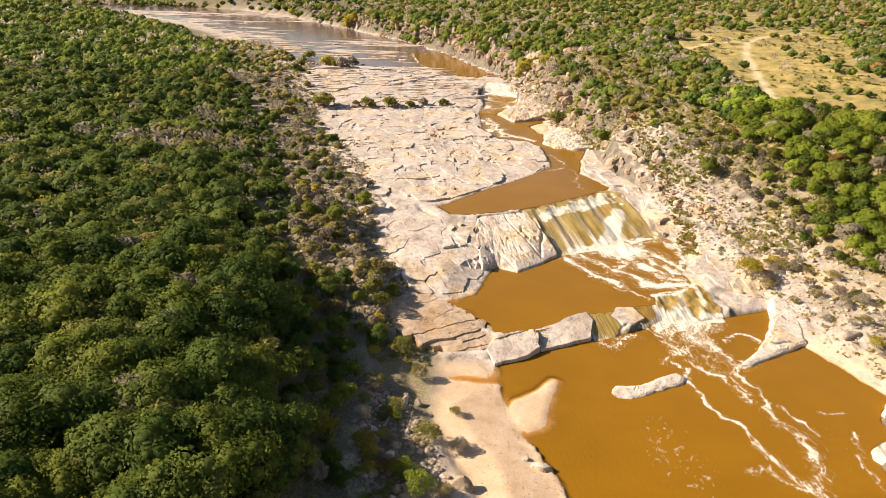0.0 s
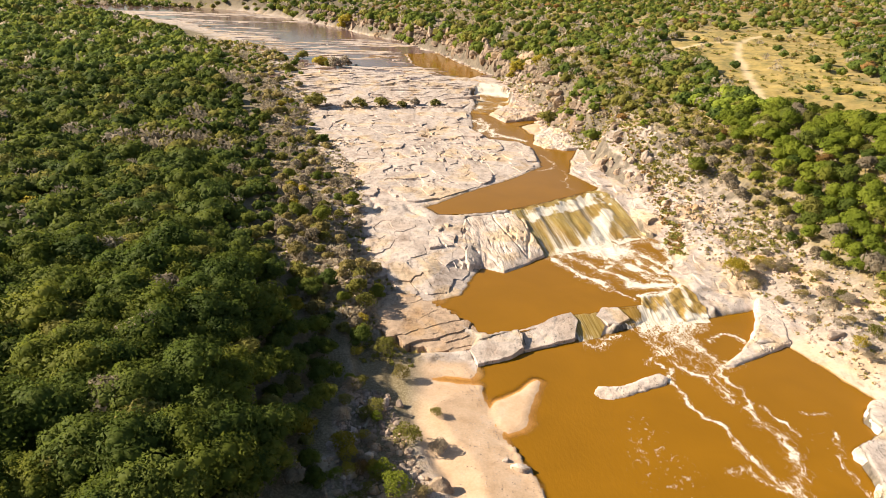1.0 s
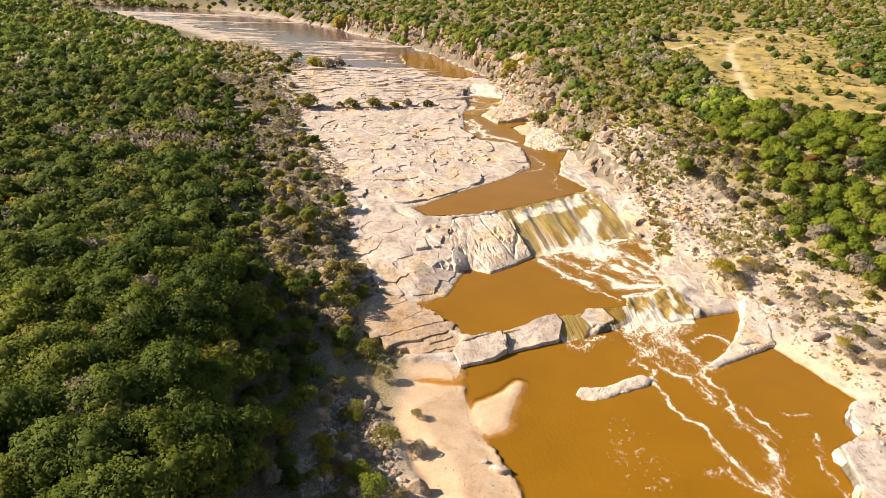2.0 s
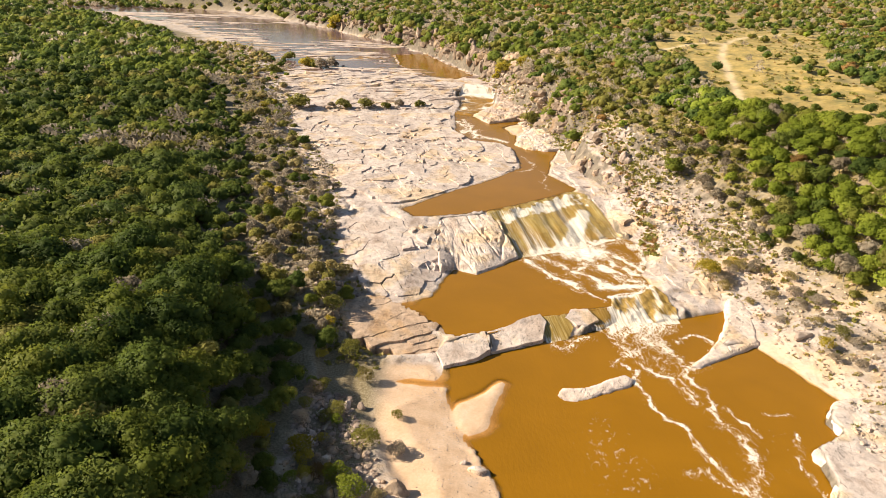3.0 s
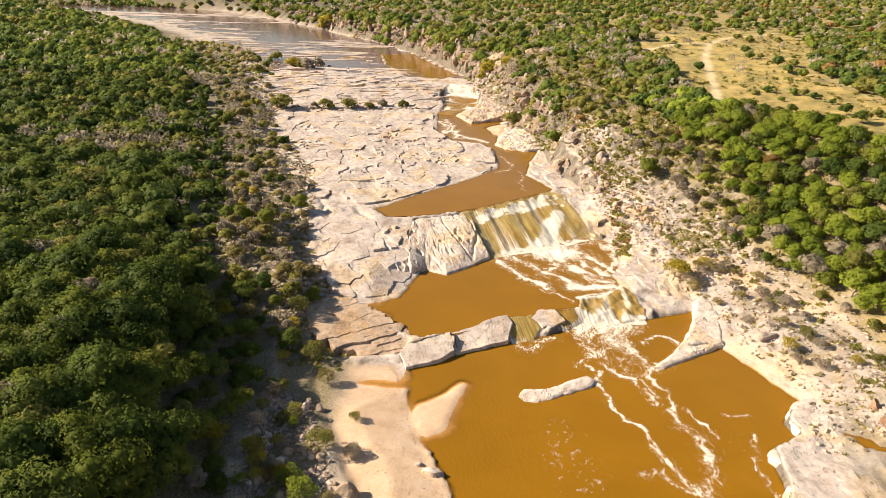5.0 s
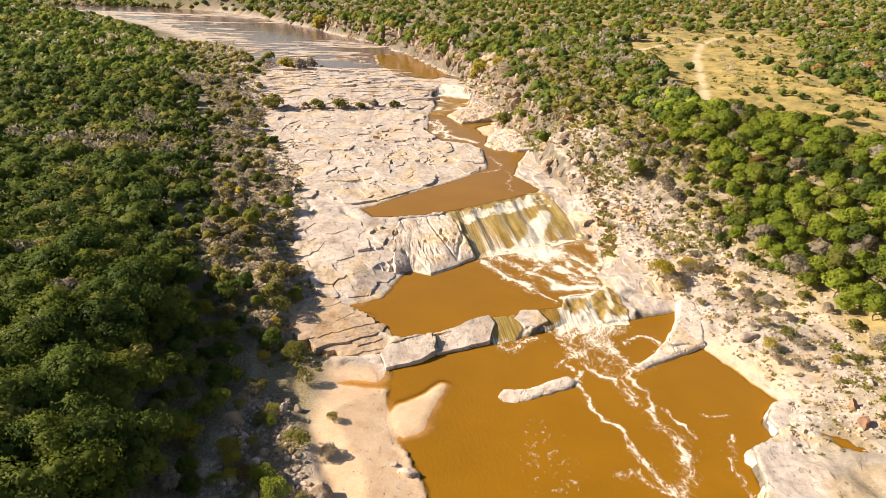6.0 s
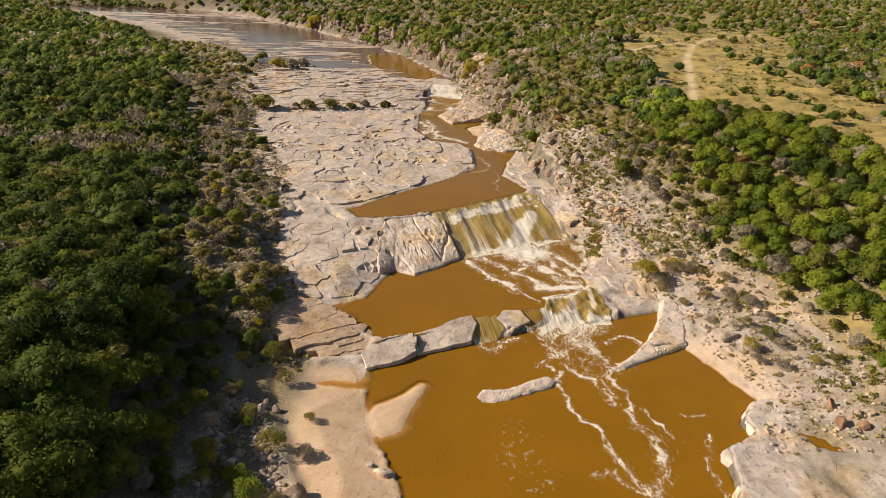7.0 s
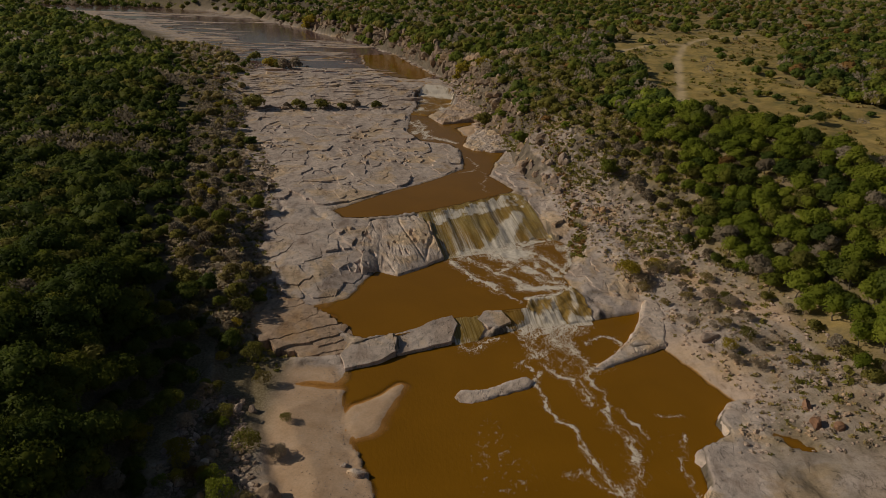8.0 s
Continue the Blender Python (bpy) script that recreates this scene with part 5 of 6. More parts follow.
def tube(bm, points, radii, sides=5):
    rings = []
    for k, (p, r) in enumerate(zip(points, radii)):
        q = points[min(k + 1, len(points) - 1)] - points[max(k - 1, 0)]
        q.normalize()
        a = q.orthogonal().normalized()
        b = q.cross(a)
        rings.append([bm.verts.new(p + (a * math.cos(2 * math.pi * i / sides) + b * math.sin(2 * math.pi * i / sides)) * r) for i in range(sides)])
    for a, b in zip(rings, rings[1:]):
        for i in range(sides):
            bm.faces.new((a[i], a[(i + 1) % sides], b[(i + 1) % sides], b[i]))
    bm.faces.new(rings[-1])
    return bm


def trunk_bm(seed, tall, wide, stems=1):
    r = random.Random(seed)
    bm = bmesh.new()
    for s in range(stems):
        lean = Vector((r.uniform(-0.35, 0.35), r.uniform(-0.35, 0.35), 1))
        pts = [Vector((0.1 * s, 0, -0.4)) + lean * (tall * 0.62 * k / 4) + Vector((r.uniform(-0.1, 0.1), r.uniform(-0.1, 0.1), 0)) * k for k in range(5)]
        tube(bm, pts, [wide * (1 - 0.17 * k) for k in range(5)])
        for k in range(2):
            a = r.uniform(0, 6.28)
            start = pts[2 + k % 2]
            end = start + Vector((math.cos(a), math.sin(a), r.uniform(0.35, 0.8))) * tall * r.uniform(0.22, 0.34)
            tube(bm, [start, (start + end) / 2 + Vector((0, 0, 0.15)), end], [wide * 0.5, wide * 0.35, wide * 0.15], 4)
    return bm


def plant(name, kind, seed, leaves, size, wide, tall, base, lobes, label, category, group, trunk=0.16, stems=1, wild=0.5, cuts=1, core=0.7):
    """One plant at the origin, with a trunk and a crown; its copies are set about later."""
    root = tagged(new(name), label, category, group)
    part("trunk", trunk_bm(seed, base + tall * 0.7, trunk, stems), M_BARK, root)
    verts, tris, lit = crown_arrays(seed, leaves, size, wide, tall, base, lobes, cuts, core, wild)
    me = mesh_of("crown", verts, tris, M_LEAF[kind], True, lit if core > 0 else None)
    crown = new("crown", me)
    crown.parent = root
    return root


LABEL = {"lime": "broad-leaved tree with a rounded crown, sunlit brightness in its leaf colour", "straw": "straw-coloured dry bush with thin twigs", "oak": "dense evergreen oak with a rounded green crown", "cedar": "dark green juniper with a clumped crown", "grey": "bare grey leafless shrub with fine twigs",
         "yellow": "yellow-leaved shrub in autumn colour", "olive": "olive-green scrub bush with sparse leaves", "rust": "rust-brown dying tree among green ones"}
NAME = {"lime": "green_tree", "straw": "dry_bush", "oak": "oak_tree", "cedar": "juniper", "grey": "bare_tree", "yellow": "yellow_tree", "olive": "scrub_tree", "rust": "dying_tree"}
PLACED = {}


def place(key, make, x, y, turn, scale, label=""):
    """Sets the plant of that key at a spot: the first time itself, then copies."""
    m = pose(x, y, ground_at(x, y) - 0.05, 0, 0, turn) @ Matrix.Scale(scale, 4)
    if key not in PLACED:
        ob = PLACED[key] = make()
        ob.matrix_basis = m
    else:
        ob = copy_thing(PLACED[key], Matrix())
        ob.matrix_basis = m
    return tagged(ob, label)


def near_tree(kind, v):
    return lambda: plant(NAME[kind], kind, 500 + v, 1650, 0.36, 5.7 + 0.8 * (v % 3), 4.4 + 0.5 * (v % 2), 1.0, 19, LABEL[kind], "tree", "trees on the wooded bank")


def mid_tree(kind, v):
    return lambda: plant(NAME[kind], kind, 600 + v, 1050, 0.42, 6.0 + 0.6 * (v % 3), 4.6, 0.9, 11, LABEL[kind], "tree", "trees on the far bank")


def fine_shrub(kind, v):
    return lambda: plant("shrub", kind, 740 + v, 1300, 0.17, 3.2, 2.3, 0.2, 10, LABEL[kind], "shrub", "bank shrubs", 0.05, 3, 1.2, core=0)


def close_tree(kind, v):
    return lambda: plant(NAME[kind], kind, 520 + v, 2700, 0.28, 5.7 + 0.8 * (v % 3), 4.4 + 0.5 * (v % 2), 1.0, 22, LABEL[kind], "tree", "trees on the wooded bank")


def shrub(kind, v):
    if kind == "grey":
        return lambda: plant("shrub", kind, 700 + v, 620, 0.34, 3.2, 2.2, 0.3, 6, LABEL[kind], "shrub", "bank shrubs", 0.05, 3, 1.3, core=0)
    return lambda: plant("shrub", kind, 720 + v, 560, 0.32, 3.3, 2.1, 0.2, 9, LABEL[kind], "shrub", "bank shrubs", 0.05, 2, 1.0, core=0.45)


def spots(r, x0, x1, y0, y1, step):
    xs, ys = np.arange(x0, x1, step), np.arange(y0, y1, step)
    x, y = (v.ravel() for v in np.meshgrid(xs, ys))
    x = x + (np.arange(len(x)) // len(xs) % 2) * step * 0.5
    return np.stack([x + r.uniform(-0.36, 0.36, len(x)) * step, y + r.uniform(-0.36, 0.36, len(y)) * step], 1)


def tree_kind(r, x, y):
    g = float(fbm(np.array([x]), np.array([y]), 26, 90)[0])
    if (abs(y - 180) < 9 and -84 < x < -48) or g > 0.62:
        return "grey" if r.random() < 0.7 else "olive"
    u = r.random()
    return "oak" if u < 0.52 else "cedar" if u < 0.86 else "olive" if u < 0.94 else "grey" if u < 0.985 or y > 130 else "yellow"


R = np.random.default_rng(5)
FAR_SPOTS = []
# the wood on the west bank
count = 0
for step, y0, y1 in ((3.25, 34, 116), (3.5, 116, 230), (5.3, 230, 430), (8, 430, 740)):
    for x, y in spots(R, -560, -8, y0, y1, step):
        if x < -0.62 * y - 17 or x > along(WOOD_EDGE, y) + R.uniform(-1, 2.2) + (2.2 if y < 96 else 0):
            continue
        kind, turn, big = tree_kind(R, x, y), R.uniform(0, 360), R.uniform(0.68, 1.32)
        big *= (0.5 if y < 100 else 0.4) + (0.58 if y < 100 else 0.68) * min(1, max(0, (along(WOOD_EDGE, y) + 2 - x) / (15 if y > 68 else 9)))
        if y < 104 and count < 400 and x > -0.62 * y - 17:
            v = int(R.integers(0, 3))
            if kind in ("oak", "cedar"):
                close = y < 74 and x > -44
                place(("close" if close else "near", kind, v), (close_tree if close else near_tree)(kind, v), x, y, turn, big)
            else:
                place(("mid", kind, 0), mid_tree(kind, 0), x, y, turn, big * 0.85)
            count += 1
        else:
            FAR_SPOTS.append((x, y, big * (1 + 0.05 * (step - 3.4)), kind, "west"))
# scrub between the wood and the rock
for x, y in spots(R, -140, 6, 90, 420, 2.5):
    a, b = along(WOOD_EDGE, y) + 1, along(ROCK_W, y) + (2 if y < 130 else 3)
    if not a < x < b or R.random() > (0.74 if y < 150 else 0.5) - 0.36 * (x - a) / max(b - a, 1):
        continue
    kind = str(R.choice(["grey", "olive", "oak", "cedar", "yellow", "straw"], p=[0.36, 0.24, 0.08, 0.05, 0.03, 0.24]))
    turn, big = R.uniform(0, 360), R.uniform(0.65, 1.35)
    if y < 165:
        v = int(R.integers(0, 2))
        if kind in ("oak", "cedar"):
            place(("mid", kind, v), mid_tree(kind, v), x, y, turn, big * 0.6)
        else:
            place(("shrub", kind, v), shrub(kind, v), x, y, turn, big)
    else:
        FAR_SPOTS.append((x, y, big * 0.6, kind, "west"))
# the east bank: thin scrub on the slope, then a dense belt, then open meadow
belt = 0
for step, y0, y1 in ((3.0, 60, 190), (4.0, 190, 330), (6.6, 330, 700)):
    for x, y in spots(R, -160, 560, y0, y1, step):
        toe, mid, top = along(TOE_E, y), along(SLOPE_E, y), along(PLATEAU_E, y)
        if x < along(PINK_EDGE, y) + R.uniform(-2, 2) or x > 0.62 * y + 40:
            continue
        open_ground = float(signed(MEADOW, np.array([x]), np.array([y]))[0])
        lane = float(np.minimum(to_line(TRACK, np.array([x]), np.array([y])), to_line(TRACK_B, np.array([x]), np.array([y])))[0])
        clump = float(fbm(np.array([x]), np.array([y]), 22, 91)[0])
        if lane < 3.0:
            continue
        low = x < mid + float(np.interp(y, (60, 82, 95, 105, 116, 126, 150, 170, 250, 300, 330), (-8, -8, -8, -8, -6, -4, 6, 12, 12, 2, -12)))
        if open_ground < 0:
            chance, kinds, low = (0.16 if clump > 0.1 else 0.03), [0.05, 0.25, 0.42, 0.25, 0.03], True
        elif low:
            chance, kinds = (0.88 if y < 330 else 0.97), [0.10, 0.06, 0.46, 0.37, 0.01]
        elif y < 185:
            chance, kinds = 0.99, [0.78, 0.1, 0.075, 0.04, 0.005]
        elif x < top + 8:
            chance, kinds = (0.9 if clump > -0.3 else 0.55), [0.40, 0.16, 0.22, 0.21, 0.01]
        else:
            chance, kinds = (0.85 if clump > 0.05 else 0.36), [0.32, 0.24, 0.26, 0.15, 0.03]
        if R.random() > chance:
            continue
        kind = str(R.choice(["oak", "cedar", "olive", "grey", "rust"], p=kinds))
        # belt oaks take the green that has sunlight in its colour
        if kind == "oak" and R.random() < (0.84 if y < 185 else 0.05):
            kind = "lime"
        turn, big, v = R.uniform(0, 360), R.uniform(0.7, 1.15), int(R.integers(0, 2))
        if y < 170 and x < 118 and belt < 300:
            belt += 1
            if low and kind in ("olive", "grey"):
                place(("shrub", kind, v), shrub(kind, v), x, y, turn, big)
            else:
                place(("mid", kind, v), mid_tree(kind, v), x, y, turn, big * (0.55 if low else 0.9))
        else:
            FAR_SPOTS.append((x, y, big * ((0.5 if y < 190 else 0.72) if low else 1.0), kind, "east"))
# bushes and small trees down the face of the far bank
for step, y0, y1 in ((3.6, 195, 330), (4.3, 330, 480), (5.2, 480, 760)):
    for x, y in spots(R, -200, 70, y0, y1, step):
        if not along(ROCK_E, y) + (2.5 if y < 300 else 0.8) < x < along(TOE_E, y) + 10 or R.random() > (0.7 if y < 330 else 0.92):
            continue
        kind = str(R.choice(["oak", "cedar", "olive", "grey"], p=[0.38, 0.2, 0.24, 0.18]))
        FAR_SPOTS.append((x, y, R.uniform(0.5, 1.2) * (1 if y < 330 else 1.4), kind, "east"))
# far bank across the river's bend
for x, y in spots(R, -620, 60, 745, 900, 9):
    if R.random() < 0.85:
        FAR_SPOTS.append((x, y, R.uniform(0.9, 1.5), str(R.choice(["oak", "cedar", "olive", "grey"])), "bend"))


def far_woods(side, label):
    """All the plants too many to count on one side, by leaf colour, in one thing."""
    root = tagged(new("distant_woods"), label, "trees", kind="stuff")
    for kind in LEAF:
        mine = [s for s in FAR_SPOTS if s[4] == side and s[3] == kind]
        if not mine:
            continue
        xs, ys = np.array([s[0] for s in mine]), np.array([s[1] for s in mine])
        zs = height(xs, ys)[0]
        for near, far, leaves, size, core in ((0, 165, 250, 0.62, 0.84), (165, 290, 120, 0.85, 0.88), (290, 5000, 70, 1.3, 0.92)):
            forms = [crown_arrays(800 + v, leaves // (2 if kind == "grey" else 1), size, 6.0, 2.7 if side == "west" else 3.3, 0.6, (9, 6, 3)[(near > 0) + (near > 165)], core=0 if kind == "grey" else core, wild=1.2 if kind == "grey" else 0.45) for v in range(4)]
            all_v, all_f, all_n, tone, base = [], [], [], [], 0
            for (x, y, big, _, _), z in zip(mine, zs):
                if not near <= y < far:
                    continue
                verts, quads, lit = forms[int(R.integers(0, 4))]
                a = R.uniform(0, 6.28)
                c, s = math.cos(a) * big, math.sin(a) * big
                p = np.stack([verts[:, 0] * c - verts[:, 1] * s, verts[:, 0] * s + verts[:, 1] * c, verts[:, 2] * big * R.uniform(0.85, 1.2)], 1)
                all_v.append(p + (x, y, z - 0.1))
                all_f.append(quads + base)
                all_n.append(np.stack([lit[:, 0] * c - lit[:, 1] * s, lit[:, 0] * s + lit[:, 1] * c, lit[:, 2] * big], 1) / big)
                tone.append(np.full(len(p), R.random()))
                base += len(p)
            if all_v:
                faces = np.concatenate(all_f)
                ob = new(kind + "_crowns", mesh_of("crowns", np.concatenate(all_v), faces, (M_WEST if side == "west" and near < 290 else M_HAZED)[kind], True, None if kind == "grey" else np.concatenate(all_n), tone=np.concatenate(tone)))
                ob.parent = root
                tagged(ob, kind="stuff")
    return root


far_woods("west", "dense evergreen wood covering the western bank")
far_woods("east", "mixed evergreen and bare wood on the eastern slopes")
far_woods("bend", "distant wooded bank across the river bend")

def tufts(name, count, spot, kind, size, label, seed):
    """Low dry grass and twiggy growth that nobody could count, in one mesh."""
    r = np.random.default_rng(seed)
    xy = spot(r, count)
    z = height(xy[:, 0], xy[:, 1])[0]
    blades = 16
    s = size * r.uniform(0.5, 1.5, count)
    at = np.repeat(np.column_stack([xy, z]), blades, 0)
    out = sphere_points(r, len(at), 0.1)
    big = np.repeat(s, blades)
    at = at + out * (big * r.uniform(0.4, 1.0, len(at)))[:, None] * (1, 1, 0.6)
    verts, faces, _ = leaf_tris(r, at, out, 1.0, 0.9)
    verts = (verts - np.repeat(at, 3, 0)) * np.repeat(big, 3)[:, None] * 0.8 + np.repeat(at, 3, 0)
    me = mesh_of(name, verts, faces, M_HAZED[kind], tone=np.repeat(r.random(count), blades * 3))
    return tagged(new(name, me), label, "grass", kind="stuff")


def slope_spot(r, n):
    y = 66 + 240 * r.random(n) ** 1.3
    a, b = along(PINK_EDGE, y) - 9, along(SLOPE_E, y) + 14
    x = a + (b - a) * r.random(n)
    thin = (y > 122) | (r.random(n) < 0.12)
    keep = fbm(x, y, 9, 95) + 0.5 * (x - a) / (b - a) + r.uniform(-0.4, 0.4, n) > 0.05
    return np.stack([x, y], 1)[(keep | (r.random(n) < 0.12)) & thin]


def meadow_spot(r, n):
    x, y = r.uniform(82, 260, n), 110 + 290 * r.random(n) ** 1.3
    keep = (fbm(x, y, 14, 96) + r.uniform(-0.3, 0.3, n) > 0.1) & (np.minimum(to_line(TRACK, x, y), to_line(TRACK_B, x, y)) > 2)
    return np.stack([x, y], 1)[keep]


def scrub_spot(r, n):
    y = 94 + 300 * r.random(n) ** 1.4
    a, b = along(WOOD_EDGE, y), along(ROCK_W, y) + 4
    return np.stack([a + (b - a) * r.random(n), y], 1)


def counted(spot):
    """The same spots each time, however many of them are kept."""
    def pick(r, n):
        xy = spot(r, 3 * n)
        while len(xy) < n:
            xy = np.concatenate([xy, spot(r, 3 * n)])
        return xy[:n]
    return pick


tufts("olive_slope_growth", 2600, counted(slope_spot), "olive", 0.72, "low olive growth on the rocky slope", 7)
tufts("bank_straw", 420, bank_spot, "straw", 0.34, "small straw tufts among the rubble", 19)
tufts("bank_olive", 160, bank_spot, "olive", 0.36, "small olive weeds among the rubble", 20)
tufts("bank_twigs", 260, bank_spot, "grey", 0.42, "low bare twigs among the rubble", 21)
tufts("dry_slope_grass", 2600, counted(slope_spot), "straw", 0.5, "olive and straw tufts on the rocky slope", 1)
tufts("bare_slope_twigs", 1500, counted(slope_spot), "grey", 0.6, "grey leafless twigs on the rocky slope", 2)
def strip_spot(r, n):
    line = np.array([(53.1, 206.1), (54.2, 176.2), (55.0, 153.3), (53.8, 135.1), (51.6, 126.0)])
    t = r.uniform(0, len(line) - 1, n)
    x, y = (np.interp(t, np.arange(len(line)), line[:, k]) for k in (0, 1))
    return np.stack([x + r.normal(0, 0.8, n), y + r.normal(0, 0.8, n)], 1)


tufts("strip_growth", 150, strip_spot, "olive", 0.6, "olive growth along a joint of the pale shelf", 14)
tufts("strip_weeds", 130, strip_spot, "rust", 0.55, "reddish weeds along a joint of the pale shelf", 15)
tufts("meadow_olive", 900, counted(meadow_spot), "olive", 0.9, "olive grass clumps in the meadow", 18)
tufts("meadow_tufts", 1500, counted(meadow_spot), "straw", 0.6, "tawny grass tufts in the meadow", 3)
tufts("meadow_twigs", 500, counted(meadow_spot), "rust", 0.5, "reddish dry weeds in the meadow", 4)
def beds_spot(r, n):
    return np.stack([r.uniform(-9, 1.5, n), r.uniform(85, 98, n)], 1)


tufts("beds_grass", 70, beds_spot, "straw", 0.5, "straw grass growing on the brown beds", 16)
tufts("beds_weeds", 60, beds_spot, "olive", 0.5, "olive weeds growing on the brown beds", 17)
tufts("west_scrub_twigs", 2200, counted(scrub_spot), "grey", 0.7, "grey leafless scrub between wood and rock", 5)
tufts("west_scrub_grass", 1500, counted(scrub_spot), "olive", 0.55, "olive scrub growth between wood and rock", 6)

# single plants that stand out
place(("fine", "olive", 0), fine_shrub("olive", 0), 3.5, 72.7, 30, 0.6, "thin olive bush alone on the sand bar")
place(("fine", "olive", 1), fine_shrub("olive", 1), -0.2, 66.6, 120, 1.3, "leafy olive-green bush at the edge of the sand")
place(("fine", "yellow", 0), fine_shrub("yellow", 0), -7.2, 64.6, 10, 1.15, "yellow-green bush below the wood")
place(("fine", "yellow", 1), fine_shrub("yellow", 1), 58.4, 115.2, 80, 1.75, "golden yellow bush on the pale rock shelf")
place(("mid", "oak", 0), mid_tree("oak", 0), 63.5, 153.5, 40, 0.95, "single dark rounded oak on the scrub slope")


for x, y, kind, big, label in ((61.4, 113.6, "grey", 1.0, "bare dark twiggy bush beside a golden one"), (-4.9, 61.5, "rust", 0.75, "small rust-brown bush in the rubble"), (3.9, 66.0, "grey", 0.85, "low bare pinkish twigs beside an olive bush"), (-4.1, 87.5, "olive", 1.2, "olive bush on the brown beds"),
                               (-1.4, 81.5, "straw", 0.95, "clump of straw-coloured grass at the sand's edge"), (-4.2, 72.9, "olive", 0.95, "thin olive bush at the edge of the shade"), (-8.0, 97.9, "olive", 1.35, "round olive bush above the beds"),
                               (-2.3, 60.9, "lime", 1.0, "leafy green bush in the rubble"), (-0.7, 58.3, "lime", 1.25, "leafy green bush in the rubble"), (2.0, 58.0, "straw", 0.7, "dry straw bush in the rubble")):
    place(("fine", kind, 0), fine_shrub(kind, 0), x, y, 40 * x, big, label)


for k in range(34):
    y = float(R.uniform(84, 121))
    x = float(along(ROCK_E, y) + R.uniform(3.5, 15))
    kind = str(R.choice(["grey", "straw", "olive", "yellow"], p=[0.5, 0.26, 0.16, 0.08]))
    place(("fine", kind, k % 2), fine_shrub(kind, k % 2), x, y, 37 * k, float(R.uniform(0.4, 1.0)), "low dry shrub on the rubble bank")
for k in range(26):
    y = float(R.uniform(54, 98))
    x = float(along(TOE_W, y) + R.uniform(0.2, 5.0 if y < 74 else 2.0))
    kind = str(R.choice(["lime", "yellow", "olive", "grey"]))
    place(("fine", kind, k % 2), fine_shrub(kind, k % 2), x, y, 37 * k, float(R.uniform(0.5, 0.95)), "low bush in the shaded rubble below the wood")
for x, y, kind, big in ((-41.8, 250.5, "olive", 2.6), (-26.3, 252.1, "olive", 1.7), (-17.5, 252.6, "olive", 1.9), (-10.2, 253.4, "olive", 1.2), (2.1, 257, "olive", 1.3), (-5.3, 256, "grey", 1.3),
                        (-30, 252, "grey", 1.0), (-65, 356, "olive", 2.2), (-52.4, 332, "yellow", 2.4), (-45, 326, "grey", 2.2), (-41.5, 334, "grey", 2.0), (-48, 329, "olive", 1.8),
                        (-63, 305, "olive", 2.0), (-65.5, 540, "yellow", 4.2), (41, 232, "olive", 2.2), (37, 292, "yellow", 2.6), (44, 280, "yellow", 2.4)):
    place(("shrub", kind, 0), shrub(kind, 0), x, y, 50 * x, big, {"olive": "olive bush on the bare river rock", "yellow": "yellow-green bush by the river", "grey": "bare grey bush on the river rock"}[kind])
    for k in range(2):
        place(("shrub", kind, 1), shrub(kind, 1), x + big * float(R.uniform(-1.6, 1.6)), y + big * float(R.uniform(-0.8, 0.8)), 70 * k + 9 * x, big * float(R.uniform(0.35, 0.75)), "low bush growing beside a larger one on the rock")

# driftwood below the wood
def log(points, radius, label):
    bm = bmesh.new()
    pts = [Vector((x, y, ground_at(x, y) + up)) for x, y, up in points]
    tube(bm, pts, [radius * (1 - 0.5 * k / (len(pts) - 1)) for k in range(len(pts))], 7)
    stub = pts[1] + Vector((0.25, 0.5, 0.35))
    tube(bm, [pts[1], stub], [radius * 0.45, radius * 0.2], 5)
    me = bpy.data.meshes.new("fallen_log")
    bm.to_mesh(me)
    bm.free()
    me.materials.append(M_LOG)
    tagged(new("fallen_log", me), label, "log")


log([(-5.4, 69.6, 0.15), (-4.9, 71.6, 0.2), (-4.5, 73.4, 0.22), (-3.9, 75.4, 0.18)], 0.24, "bleached fallen trunk lying in the shaded rubble")
log([(-12.4, 83.2, 0.3), (-12.1, 84.9, 0.5), (-12.0, 86.8, 0.9)], 0.13, "pale dead stem leaning at the wood's edge")
log([(2.6, 57.8, 0.2), (1.2, 59.4, 0.3), (0.4, 61.2, 0.2)], 0.15, "grey driftwood branch on the rubble")

# ---- plates of bedrock, parted by open joints ----
def cell_of(i, pts, near):
    """The ground nearer to one point than to those round it, as an outline."""
    p = pts[i]
    poly = [p + np.array(c) * 2.2 for c in ((-1, -1), (1, -1), (1, 1), (-1, 1))]
    for j in near:
        m, n = (p + pts[j]) / 2, pts[j] - p
        cut = []
        for a, b in zip(poly, poly[1:] + poly[:1]):
            da, db = (a - m) @ n, (b - m) @ n
            if da <= 0:
                cut.append(a)
            if da * db < 0:
                cut.append(a + (b - a) * da / (da - db))
        poly = cut
        if len(poly) < 3:
            return []
    return poly


M_PLATE = make_rock_material("bedrock_plate", (1.04, 1.03, 1.02))


